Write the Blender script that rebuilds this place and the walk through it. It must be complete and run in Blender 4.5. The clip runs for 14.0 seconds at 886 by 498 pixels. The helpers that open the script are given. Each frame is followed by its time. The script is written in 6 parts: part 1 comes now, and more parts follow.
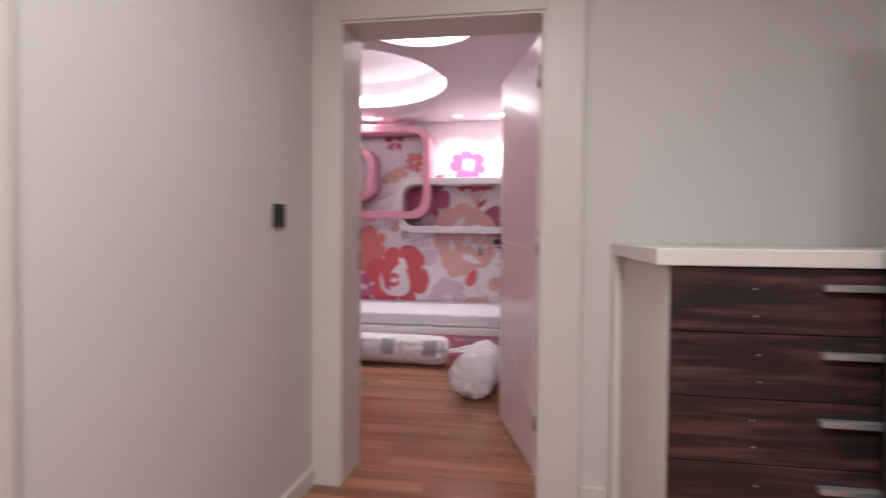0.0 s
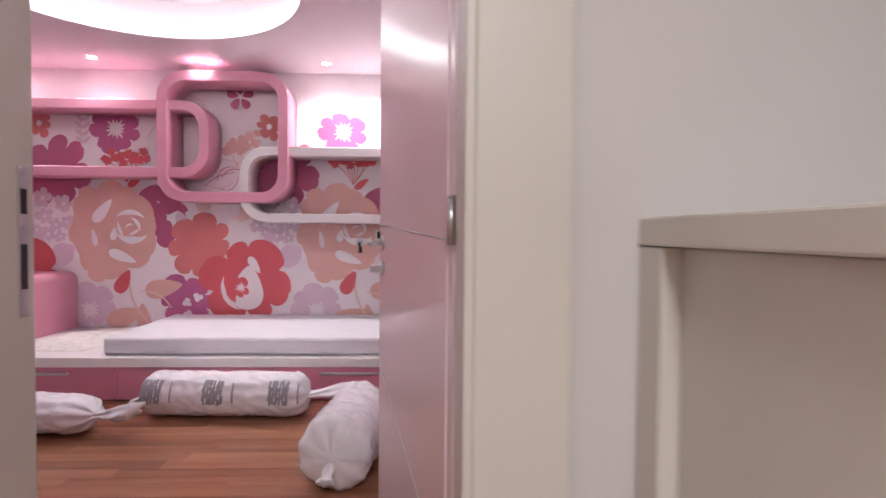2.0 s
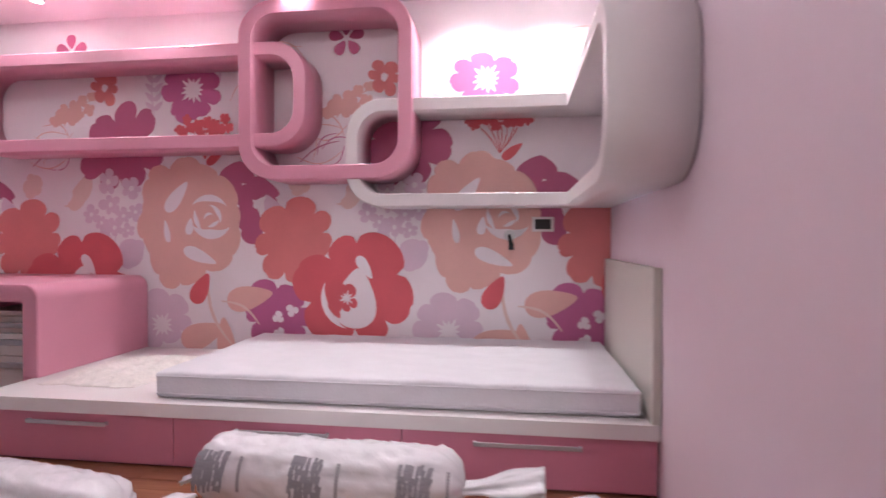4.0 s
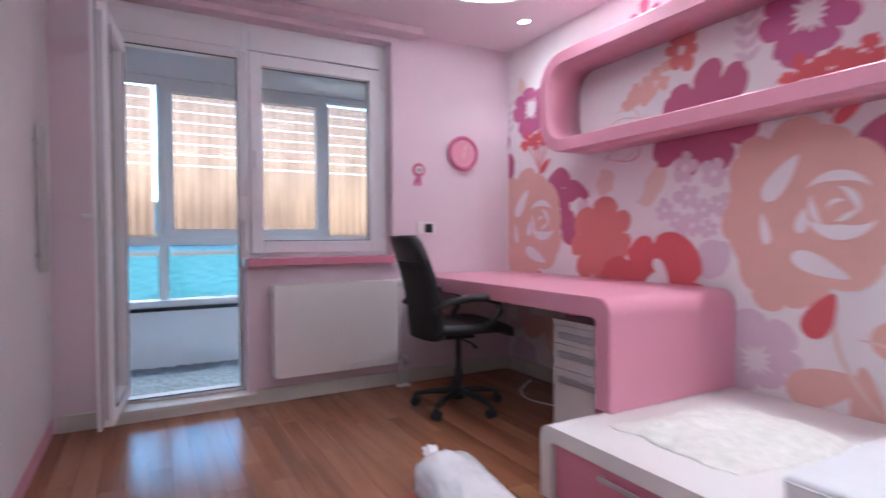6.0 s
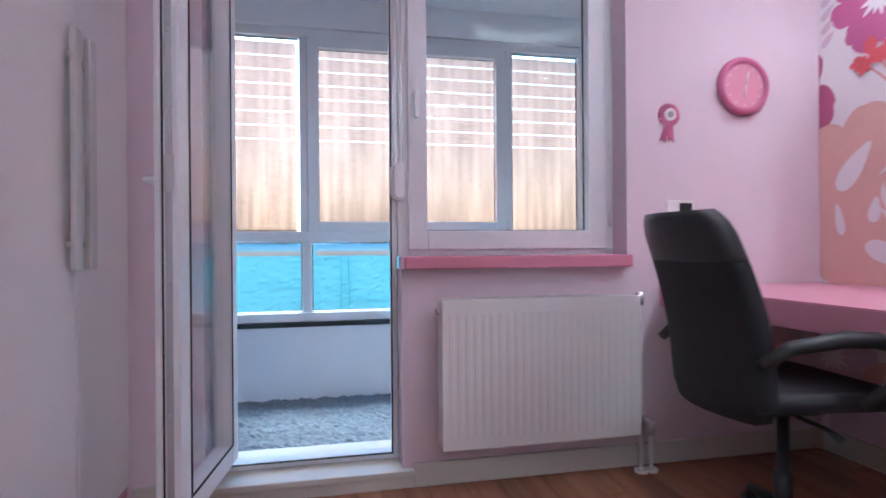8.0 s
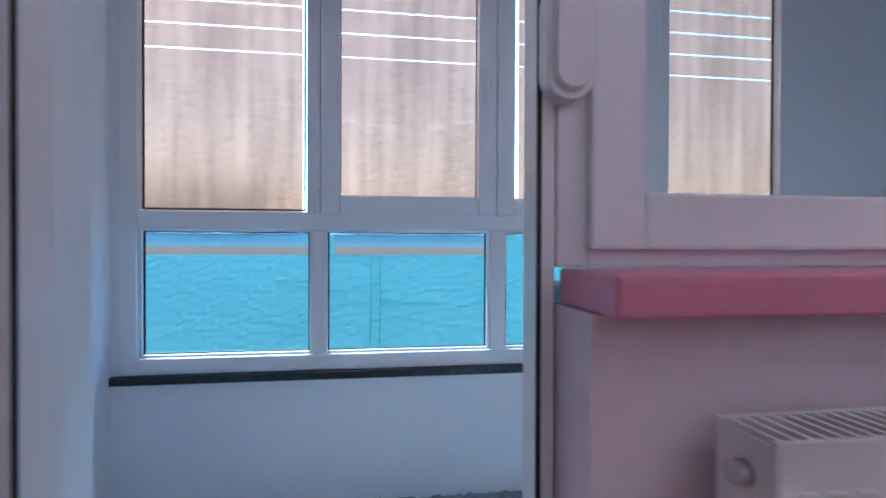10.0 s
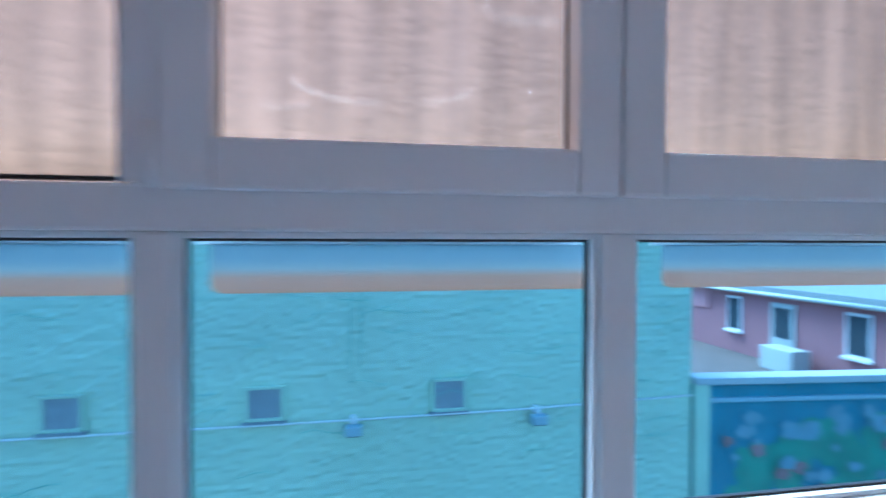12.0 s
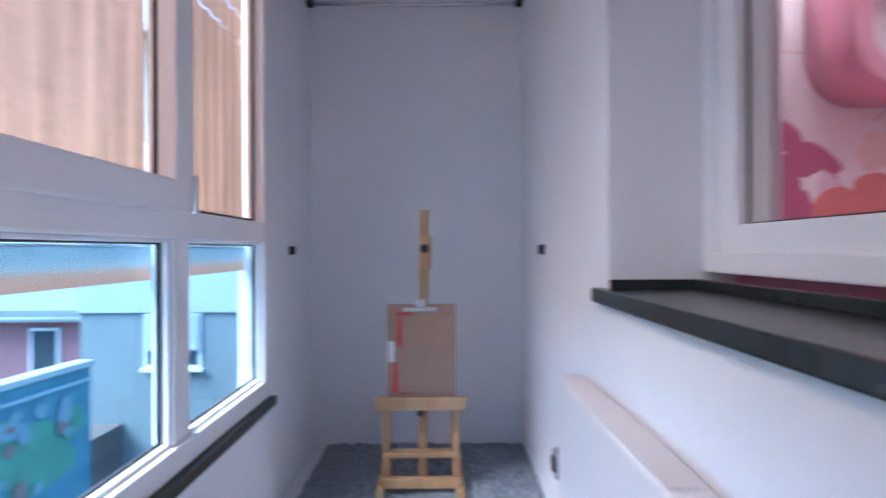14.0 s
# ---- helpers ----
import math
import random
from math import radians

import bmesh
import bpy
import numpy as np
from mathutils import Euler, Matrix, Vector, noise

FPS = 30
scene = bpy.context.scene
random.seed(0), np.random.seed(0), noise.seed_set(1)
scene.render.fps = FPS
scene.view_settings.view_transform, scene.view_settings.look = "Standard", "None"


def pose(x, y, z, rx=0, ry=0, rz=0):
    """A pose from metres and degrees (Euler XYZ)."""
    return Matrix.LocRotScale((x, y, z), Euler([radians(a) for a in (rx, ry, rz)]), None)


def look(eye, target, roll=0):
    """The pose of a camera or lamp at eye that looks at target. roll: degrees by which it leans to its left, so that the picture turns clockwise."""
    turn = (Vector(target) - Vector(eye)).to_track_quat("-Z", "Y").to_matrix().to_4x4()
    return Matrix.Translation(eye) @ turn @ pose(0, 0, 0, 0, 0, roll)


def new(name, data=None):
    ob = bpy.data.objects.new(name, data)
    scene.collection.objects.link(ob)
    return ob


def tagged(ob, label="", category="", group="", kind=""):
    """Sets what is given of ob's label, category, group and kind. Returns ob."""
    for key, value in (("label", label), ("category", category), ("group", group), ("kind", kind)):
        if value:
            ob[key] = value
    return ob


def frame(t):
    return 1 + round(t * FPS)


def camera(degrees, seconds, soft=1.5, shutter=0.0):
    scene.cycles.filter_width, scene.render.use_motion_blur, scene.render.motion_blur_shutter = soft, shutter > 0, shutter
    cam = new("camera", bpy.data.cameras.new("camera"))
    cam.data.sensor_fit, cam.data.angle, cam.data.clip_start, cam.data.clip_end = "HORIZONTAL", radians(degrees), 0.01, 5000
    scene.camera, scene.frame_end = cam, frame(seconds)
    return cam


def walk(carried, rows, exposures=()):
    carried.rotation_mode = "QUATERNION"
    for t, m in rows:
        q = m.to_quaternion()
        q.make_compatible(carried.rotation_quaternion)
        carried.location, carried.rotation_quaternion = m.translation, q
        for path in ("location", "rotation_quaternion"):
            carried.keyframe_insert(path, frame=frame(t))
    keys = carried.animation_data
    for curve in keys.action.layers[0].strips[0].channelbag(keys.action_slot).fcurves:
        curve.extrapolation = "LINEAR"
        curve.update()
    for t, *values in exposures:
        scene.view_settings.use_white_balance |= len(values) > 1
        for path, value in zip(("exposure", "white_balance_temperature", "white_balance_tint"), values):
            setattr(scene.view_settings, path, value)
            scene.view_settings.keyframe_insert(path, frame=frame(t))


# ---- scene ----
cam = camera(78.6, 14.0, shutter=0.5)
PATH = [
    (0, (0.480, 0.739, 1.133), (0.160, 2.712, 1.079), 0.5),
    (0.5, (0.574, 0.936, 1.128), (0.631, 2.935, 1.077), 0.6),
    (1, (0.573, 1.261, 1.118), (0.720, 3.255, 1.063), 0.6),
    (1.5, (0.536, 1.680, 1.105), (0.694, 3.673, 1.036), 0.0),
    (2, (0.447, 2.164, 1.074), (0.525, 4.162, 1.016), 0.5),
    (4.3, (-0.122, 3.684, 0.955), (-0.513, 5.645, 0.932), -0.1),
    (4.5, (-0.19, 3.788, 0.958), (-0.686, 5.725, 0.934), -0.2),
    (5, (-0.397, 4.019, 0.955), (-1.301, 5.803, 0.927), -0.3),
    (5.5, (-0.56, 4.190, 0.975), (-2.016, 5.566, 0.939), -0.1),
    (6, (-0.805, 4.278, 0.985), (-2.557, 5.241, 0.945), -0.4),
    (6.5, (-1.098, 4.382, 0.940), (-2.986, 5.043, 0.917), -0.2),
    (7, (-1.446, 4.456, 0.938), (-3.379, 4.97, 0.916), -0.2),
    (7.5, (-1.787, 4.504, 0.912), (-3.734, 4.961, 0.897), -0.2),
    (7.7, (-1.918, 4.535, 0.905), (-3.871, 4.967, 0.900), -0.4),
    (9.8, (-3.461, 4.536, 0.892), (-5.434, 4.863, 0.872), 0.2),
    (10, (-3.58, 4.537, 0.903), (-5.556, 4.846, 0.885), 0.2),
    (10.2, (-3.706, 4.518, 0.9), (-5.683, 4.821, 0.88), -0.1),
    (10.5, (-3.897, 4.562, 0.887), (-5.888, 4.752, 0.864), 0.2),
    (11, (-4.187, 4.514, 0.887), (-6.184, 4.622, 0.858), 0.3),
    (11.5, (-4.505, 4.544, 0.921), (-6.503, 4.629, 0.868), 0.5),
    (12, (-4.755, 4.635, 0.942), (-6.722, 4.999, 0.908), 0.2),
    (12.5, (-4.954, 4.768, 0.931), (-6.573, 5.942, 0.897), 1.1),
    (13, (-4.979, 4.851, 0.919), (-6.143, 6.477, 0.896), 1.1),
    (13.5, (-4.951, 4.727, 0.914), (-5.519, 6.645, 0.926), -0.1),
    (14, (-4.941, 4.509, 0.926), (-4.935, 6.509, 0.928), -0.3),
]

EXPOSURES = [(0.0, 2.55, 6250, 8), (0.5, 2.72, 6250, 8), (1.0, 2.92, 6250, 8), (1.5, 2.86, 6250, 8), (2.2, 2.66, 6250, 8), (4.5, 2.70, 6100, 5), (5.5, 2.86, 5600, -4), (6.0, 2.93, 5450, -6), (7.0, 3.12, 5270, -8), (7.7, 3.1, 5170, -8), (10.0, 2.48, 4940, -9), (11.2, 2.43, 4950, -8), (12.2, 2.2, 5080, -3), (12.6, 2.35, 5200, 2), (13.0, 2.5, 5400, 5), (13.4, 2.72, 5650, 8), (14.0, 2.82, 5750, 6)]
walk(cam, [(t, look(eye, target, roll)) for t, eye, target, roll in PATH], EXPOSURES)

# ---- world and large lights ----
world = bpy.data.worlds.new("sky")
scene.world = world
world.use_nodes = True
wn = world.node_tree
sky = wn.nodes.new("ShaderNodeTexSky")
sky.sky_type, sky.sun_disc = "NISHITA", False
sky.sun_elevation, sky.sun_rotation = radians(48), radians(246)
sky.ozone_density, sky.dust_density = 4.0, 1.0
wn.nodes["Background"].inputs["Strength"].default_value = 0.15
wn.links.new(sky.outputs[0], wn.nodes["Background"].inputs[0])
sun = new("sun", bpy.data.lights.new("sun", "SUN"))
sun.data.energy, sun.data.angle, sun.data.color = 2.4, radians(40), (1.0, 0.98, 0.95)
sun.matrix_world = look((-30, -4, 22), (-12, 4, 0))

WARM = (1.0, 0.93, 0.92)
RING_POWER = 1.38
SPOT_POWER = 4.9
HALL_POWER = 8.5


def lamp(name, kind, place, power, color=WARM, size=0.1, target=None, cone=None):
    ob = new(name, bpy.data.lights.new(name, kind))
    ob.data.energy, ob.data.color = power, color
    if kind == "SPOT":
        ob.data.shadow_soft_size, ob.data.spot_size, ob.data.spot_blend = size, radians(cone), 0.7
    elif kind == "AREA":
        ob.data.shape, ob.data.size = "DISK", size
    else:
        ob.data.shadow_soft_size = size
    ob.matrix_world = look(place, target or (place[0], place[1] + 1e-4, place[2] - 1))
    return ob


# ---- materials ----
def shade(name, color, rough=0.5, metal=0.0, vary=0.06, scale=6.0, bump=0.0, bump_scale=60.0, stretch=(1, 1, 1), piece=0.0, coat=0.0, trans=0.0, sheen=0.0):
    """A plain surface with variation at two scales, fine relief and uneven gloss."""
    m = bpy.data.materials.new(name)
    m.use_nodes = True
    nt = m.node_tree
    b = nt.nodes["Principled BSDF"]
    tc = nt.nodes.new("ShaderNodeTexCoord")
    mp = nt.nodes.new("ShaderNodeMapping")
    mp.inputs["Scale"].default_value = stretch
    nt.links.new(tc.outputs["Object"], mp.inputs[0])
    big = nt.nodes.new("ShaderNodeTexNoise")
    big.inputs["Scale"].default_value, big.inputs["Detail"].default_value = scale, 6
    fine = nt.nodes.new("ShaderNodeTexNoise")
    fine.inputs["Scale"].default_value, fine.inputs["Detail"].default_value = bump_scale, 4
    nt.links.new(mp.outputs[0], big.inputs[0])
    nt.links.new(mp.outputs[0], fine.inputs[0])
    add = nt.nodes.new("ShaderNodeMath")
    add.operation = "MULTIPLY_ADD"
    nt.links.new(fine.outputs["Fac"], add.inputs[0])
    add.inputs[1].default_value = 0.35
    nt.links.new(big.outputs["Fac"], add.inputs[2])
    last = add.outputs[0]
    if piece:
        oi = nt.nodes.new("ShaderNodeObjectInfo")
        more = nt.nodes.new("ShaderNodeMath")
        more.operation = "MULTIPLY_ADD"
        nt.links.new(oi.outputs["Random"], more.inputs[0])
        more.inputs[1].default_value = piece
        nt.links.new(last, more.inputs[2])
        last = more.outputs[0]
    ramp = nt.nodes.new("ShaderNodeMapRange")
    ramp.inputs["From Min"].default_value, ramp.inputs["From Max"].default_value = 0.35, 1.0 + piece
    ramp.inputs["To Min"].default_value, ramp.inputs["To Max"].default_value = 1 - vary, 1 + vary
    nt.links.new(last, ramp.inputs[0])
    mul = nt.nodes.new("ShaderNodeVectorMath")
    mul.operation = "SCALE"
    mul.inputs[0].default_value = color
    nt.links.new(ramp.outputs[0], mul.inputs["Scale"])
    nt.links.new(mul.outputs[0], b.inputs["Base Color"])
    rr = nt.nodes.new("ShaderNodeMapRange")
    rr.inputs["To Min"].default_value, rr.inputs["To Max"].default_value = max(rough - 0.06, 0.02), min(rough + 0.06, 1)
    nt.links.new(big.outputs["Fac"], rr.inputs[0])
    nt.links.new(rr.outputs[0], b.inputs["Roughness"])
    b.inputs["Metallic"].default_value = metal
    b.inputs["Coat Weight"].default_value = coat
    b.inputs["Transmission Weight"].default_value = trans
    b.inputs["Sheen Weight"].default_value = sheen
    if bump:
        bp = nt.nodes.new("ShaderNodeBump")
        bp.inputs["Strength"].default_value, bp.inputs["Distance"].default_value = bump, 0.004
        nt.links.new(fine.outputs["Fac"], bp.inputs["Height"])
        nt.links.new(bp.outputs[0], b.inputs["Normal"])
    return m


def wood(name, dark, light, rough, along=(1, 0, 0), scale=9.0, piece=0.0, contrast=1.0, island=False, bias=0.0):
    """Grained wood: stretched noise across the board, with dark and light streaks."""
    m = bpy.data.materials.new(name)
    m.use_nodes = True
    nt = m.node_tree
    b = nt.nodes["Principled BSDF"]
    tc = nt.nodes.new("ShaderNodeTexCoord")
    mp = nt.nodes.new("ShaderNodeMapping")
    mp.inputs["Scale"].default_value = tuple(0.07 if a else 1.0 for a in along)
    nt.links.new(tc.outputs["Object"], mp.inputs[0])
    oi = nt.nodes.new("ShaderNodeNewGeometry" if island else "ShaderNodeObjectInfo")
    rand = oi.outputs["Random Per Island" if island else "Random"]
    off = nt.nodes.new("ShaderNodeVectorMath")
    off.operation = "SCALE"
    off.inputs[0].default_value = (37, 19, 53)
    nt.links.new(rand, off.inputs["Scale"])
    nt.links.new(off.outputs[0], mp.inputs["Location"])
    no = nt.nodes.new("ShaderNodeTexNoise")
    no.inputs["Scale"].default_value, no.inputs["Detail"].default_value, no.inputs["Distortion"].default_value = scale, 8, 0.6
    nt.links.new(mp.outputs[0], no.inputs[0])
    fi = nt.nodes.new("ShaderNodeTexNoise")
    fi.inputs["Scale"].default_value, fi.inputs["Detail"].default_value = scale * 14, 3
    nt.links.new(mp.outputs[0], fi.inputs[0])
    ramp = nt.nodes.new("ShaderNodeValToRGB")
    ramp.color_ramp.elements[0].position, ramp.color_ramp.elements[0].color = 0.5 + bias - 0.18 * contrast, (*dark, 1)
    ramp.color_ramp.elements[1].position, ramp.color_ramp.elements[1].color = 0.5 + bias + 0.18 * contrast, (*light, 1)
    mixn = nt.nodes.new("ShaderNodeMath")
    mixn.operation = "MULTIPLY_ADD"
    nt.links.new(fi.outputs["Fac"], mixn.inputs[0])
    mixn.inputs[1].default_value = 0.25
    nt.links.new(no.outputs["Fac"], mixn.inputs[2])
    sub = nt.nodes.new("ShaderNodeMath")
    sub.operation = "MULTIPLY_ADD"
    nt.links.new(rand, sub.inputs[0])
    sub.inputs[1].default_value = piece
    nt.links.new(mixn.outputs[0], sub.inputs[2])
    sh = nt.nodes.new("ShaderNodeMath")
    sh.operation = "SUBTRACT"
    nt.links.new(sub.outputs[0], sh.inputs[0])
    sh.inputs[1].default_value = 0.125 + piece / 2
    nt.links.new(sh.outputs[0], ramp.inputs[0])
    nt.links.new(ramp.outputs[0], b.inputs["Base Color"])
    rr = nt.nodes.new("ShaderNodeMapRange")
    rr.inputs["To Min"].default_value, rr.inputs["To Max"].default_value = max(rough - 0.07, 0.03), rough + 0.07
    nt.links.new(no.outputs["Fac"], rr.inputs[0])
    nt.links.new(rr.outputs[0], b.inputs["Roughness"])
    bp = nt.nodes.new("ShaderNodeBump")
    bp.inputs["Strength"].default_value, bp.inputs["Distance"].default_value = 0.15, 0.002
    nt.links.new(fi.outputs["Fac"], bp.inputs["Height"])
    nt.links.new(bp.outputs[0], b.inputs["Normal"])
    return m


def glass(name, tint=(1, 1, 1), gloss=0.5):
    m = bpy.data.materials.new(name)
    m.use_nodes = True
    nt = m.node_tree
    nt.nodes.remove(nt.nodes["Principled BSDF"])
    clear = nt.nodes.new("ShaderNodeBsdfTransparent")
    clear.inputs[0].default_value = (*tint, 1)
    shine = nt.nodes.new("ShaderNodeBsdfGlossy")
    shine.inputs["Roughness"].default_value = 0.02
    fr = nt.nodes.new("ShaderNodeLayerWeight")
    fr.inputs["Blend"].default_value = 0.5
    pw = nt.nodes.new("ShaderNodeMath")
    pw.operation, pw.inputs[1].default_value = "POWER", 4.5
    nt.links.new(fr.outputs["Facing"], pw.inputs[0])
    lo = nt.nodes.new("ShaderNodeMath")
    lo.operation, lo.inputs[1].default_value, lo.inputs[2].default_value = "MULTIPLY_ADD", 0.5, 0.018 * gloss
    nt.links.new(pw.outputs[0], lo.inputs[0])
    mx = nt.nodes.new("ShaderNodeMixShader")
    nt.links.new(lo.outputs[0], mx.inputs[0])
    nt.links.new(clear.outputs[0], mx.inputs[1])
    nt.links.new(shine.outputs[0], mx.inputs[2])
    nt.links.new(mx.outputs[0], nt.nodes["Material Output"].inputs[0])
    return m


def glow(name, color, power):
    m = bpy.data.materials.new(name)
    m.use_nodes = True
    b = m.node_tree.nodes["Principled BSDF"]
    b.inputs["Base Color"].default_value = (0.8, 0.8, 0.8, 1)
    b.inputs["Emission Color"].default_value = (*color, 1)
    b.inputs["Emission Strength"].default_value = power
    return m


def cloth(name, color, thin=0.5, wave=0.25, sheer=0.0, through_color=(1, 1, 1)):
    """Thin woven shade that lets part of the daylight through."""
    m = bpy.data.materials.new(name)
    m.use_nodes = True
    nt = m.node_tree
    nt.nodes.remove(nt.nodes["Principled BSDF"])
    tc = nt.nodes.new("ShaderNodeTexCoord")
    mp = nt.nodes.new("ShaderNodeMapping")
    mp.inputs["Scale"].default_value = (1, 1, 0.12)
    nt.links.new(tc.outputs["Object"], mp.inputs[0])
    no = nt.nodes.new("ShaderNodeTexNoise")
    no.inputs["Scale"].default_value, no.inputs["Detail"].default_value = 16, 2
    nt.links.new(mp.outputs[0], no.inputs[0])
    mp2 = nt.nodes.new("ShaderNodeMapping")
    mp2.inputs["Scale"].default_value = (1, 0.12, 1)
    nt.links.new(tc.outputs["Object"], mp2.inputs[0])
    no2 = nt.nodes.new("ShaderNodeTexNoise")
    no2.inputs["Scale"].default_value, no2.inputs["Detail"].default_value, no2.inputs["Distortion"].default_value = 130, 3, 0.8
    nt.links.new(mp2.outputs[0], no2.inputs[0])
    ad = nt.nodes.new("ShaderNodeMath")
    ad.operation = "MULTIPLY_ADD"
    nt.links.new(no2.outputs["Fac"], ad.inputs[0])
    ad.inputs[1].default_value = 0.85
    nt.links.new(no.outputs["Fac"], ad.inputs[2])
    rr = nt.nodes.new("ShaderNodeMapRange")
    rr.inputs["From Min"].default_value, rr.inputs["From Max"].default_value = 0.65, 1.2
    rr.inputs["To Min"].default_value, rr.inputs["To Max"].default_value = 1 - wave, 1 + wave
    nt.links.new(ad.outputs[0], rr.inputs[0])
    sc = nt.nodes.new("ShaderNodeVectorMath")
    sc.operation = "SCALE"
    sc.inputs[0].default_value = color
    nt.links.new(rr.outputs[0], sc.inputs["Scale"])
    di = nt.nodes.new("ShaderNodeBsdfDiffuse")
    tr = nt.nodes.new("ShaderNodeBsdfTranslucent")
    nt.links.new(sc.outputs[0], di.inputs[0])
    nt.links.new(sc.outputs[0], tr.inputs[0])
    mx = nt.nodes.new("ShaderNodeMixShader")
    mx.inputs[0].default_value = thin
    nt.links.new(di.outputs[0], mx.inputs[1])
    nt.links.new(tr.outputs[0], mx.inputs[2])
    last = mx
    if sheer:
        rf = nt.nodes.new("ShaderNodeBsdfRefraction")
        rf.inputs["Roughness"].default_value, rf.inputs["IOR"].default_value = 0.6, 1.12
        sc2 = nt.nodes.new("ShaderNodeVectorMath")
        sc2.operation = "SCALE"
        sc2.inputs[0].default_value = through_color
        nt.links.new(rr.outputs[0], sc2.inputs["Scale"])
        nt.links.new(sc2.outputs[0], rf.inputs["Color"])
        last = nt.nodes.new("ShaderNodeMixShader")
        last.inputs[0].default_value = sheer
        nt.links.new(mx.outputs[0], last.inputs[1])
        nt.links.new(rf.outputs[0], last.inputs[2])
    nt.links.new(last.outputs[0], nt.nodes["Material Output"].inputs[0])
    return m


def hem_cloth():
    """Sheer grey hem whose colour turns orange towards its lower edge."""
    m = cloth("shade_hem", (0.58, 0.62, 0.64), 0.6, 0.05)
    nt = m.node_tree
    tc = nt.nodes.new("ShaderNodeTexCoord")
    sep = nt.nodes.new("ShaderNodeSeparateXYZ")
    nt.links.new(tc.outputs["Object"], sep.inputs[0])
    ramp = nt.nodes.new("ShaderNodeValToRGB")
    el = ramp.color_ramp.elements
    el[0].position, el[0].color = 0.0, (0.62, 0.35, 0.25, 1)
    el[1].position, el[1].color = 1.0, (0.30, 0.37, 0.42, 1)
    for pos, col in ((0.32, (0.60, 0.37, 0.29, 1)), (0.50, (0.46, 0.48, 0.49, 1)), (0.70, (0.34, 0.40, 0.45, 1))):
        el.new(pos).color = col
    fit = nt.nodes.new("ShaderNodeMapRange")
    fit.inputs["From Min"].default_value, fit.inputs["From Max"].default_value = HEM_LOW, HEM_LOW + 0.07
    nt.links.new(sep.outputs["Z"], fit.inputs[0])
    nt.links.new(fit.outputs[0], ramp.inputs[0])
    for node in nt.nodes:
        if node.type in ("BSDF_DIFFUSE", "BSDF_TRANSLUCENT"):
            nt.links.new(ramp.outputs[0], node.inputs[0])
    clear = nt.nodes.new("ShaderNodeBsdfTransparent")
    veil = nt.nodes.new("ShaderNodeMixShader")
    veil.inputs[0].default_value = 0.20
    out = nt.nodes["Material Output"]
    nt.links.new(out.inputs[0].links[0].from_socket, veil.inputs[1])
    nt.links.new(clear.outputs[0], veil.inputs[2])
    nt.links.new(veil.outputs[0], out.inputs[0])
    return m


M_HALL = shade("greige_paint", (0.62, 0.595, 0.59), 0.6, vary=0.03, scale=2, bump=0.08, bump_scale=220)
M_TRIM = shade("cream_lacquer", (0.63, 0.60, 0.55), 0.42, vary=0.03, scale=3)
M_PINKWALL = shade("pale_pink_paint", (0.76, 0.625, 0.695), 0.6, vary=0.03, scale=2, bump=0.08, bump_scale=220)
M_LILAC = shade("pale_lilac_paint", (0.83, 0.69, 0.77), 0.6, vary=0.03, scale=2, bump=0.08, bump_scale=220)
M_CEIL = shade("ceiling_paint", (0.84, 0.76, 0.80), 0.7, vary=0.02, scale=2)
M_WHITEWALL = shade("white_plaster", (0.84, 0.845, 0.88), 0.7, vary=0.04, scale=3, bump=0.15, bump_scale=160)
M_PAPER = shade("wallpaper_ground", (0.87, 0.80, 0.835), 0.6, vary=0.03, scale=3)
M_PINK = shade("pink_lacquer", (0.74, 0.33, 0.44), 0.32, vary=0.04, scale=3)
M_PINKDARK = shade("pink_board", (0.68, 0.25, 0.36), 0.4, vary=0.04, scale=3)
M_CLOCK = shade("deep_pink_plastic", (0.58, 0.16, 0.30), 0.35, vary=0.05)
M_WHITE = shade("white_lacquer", (0.80, 0.76, 0.76), 0.35, vary=0.03, scale=3)
M_DOORLEAF = shade("satin_white_leaf", (0.72, 0.57, 0.60), 0.22, vary=0.03, scale=2)
M_PVC = shade("white_pvc", (0.83, 0.83, 0.86), 0.35, vary=0.03, scale=4)
M_RUBBER = shade("black_rubber", (0.02, 0.02, 0.025), 0.6)
M_STEEL = shade("brushed_steel", (0.62, 0.62, 0.63), 0.3, metal=1.0, vary=0.05, scale=20)
M_GREYBAR = shade("satin_aluminium", (0.55, 0.55, 0.58), 0.38, metal=0.8, vary=0.05, scale=20)
M_PALEBAR = shade("pale_satin_bar", (0.62, 0.60, 0.58), 0.42, metal=0.25, vary=0.05, scale=20)
M_BLACK = shade("black_plastic", (0.018, 0.018, 0.02), 0.45, vary=0.15, scale=20)
M_LEATHER = shade("black_leather", (0.02, 0.02, 0.024), 0.42, vary=0.2, scale=10, bump=0.5, bump_scale=240)
M_MESH = shade("black_fabric", (0.012, 0.012, 0.016), 0.85, vary=0.25, scale=60, bump=0.7, bump_scale=400)
M_CARPET = shade("grey_pile", (0.26, 0.29, 0.34), 0.95, vary=0.35, scale=40, bump=1.0, bump_scale=260)
M_STONE = shade("dark_stone", (0.024, 0.03, 0.032), 0.25, vary=0.25, scale=40)
M_RAD = shade("radiator_enamel", (0.80, 0.76, 0.76), 0.3, vary=0.02)
M_PLASTIC = shade("thin_white_polythene", (0.82, 0.80, 0.84), 0.25, vary=0.06, scale=8, bump=0.5, bump_scale=30)
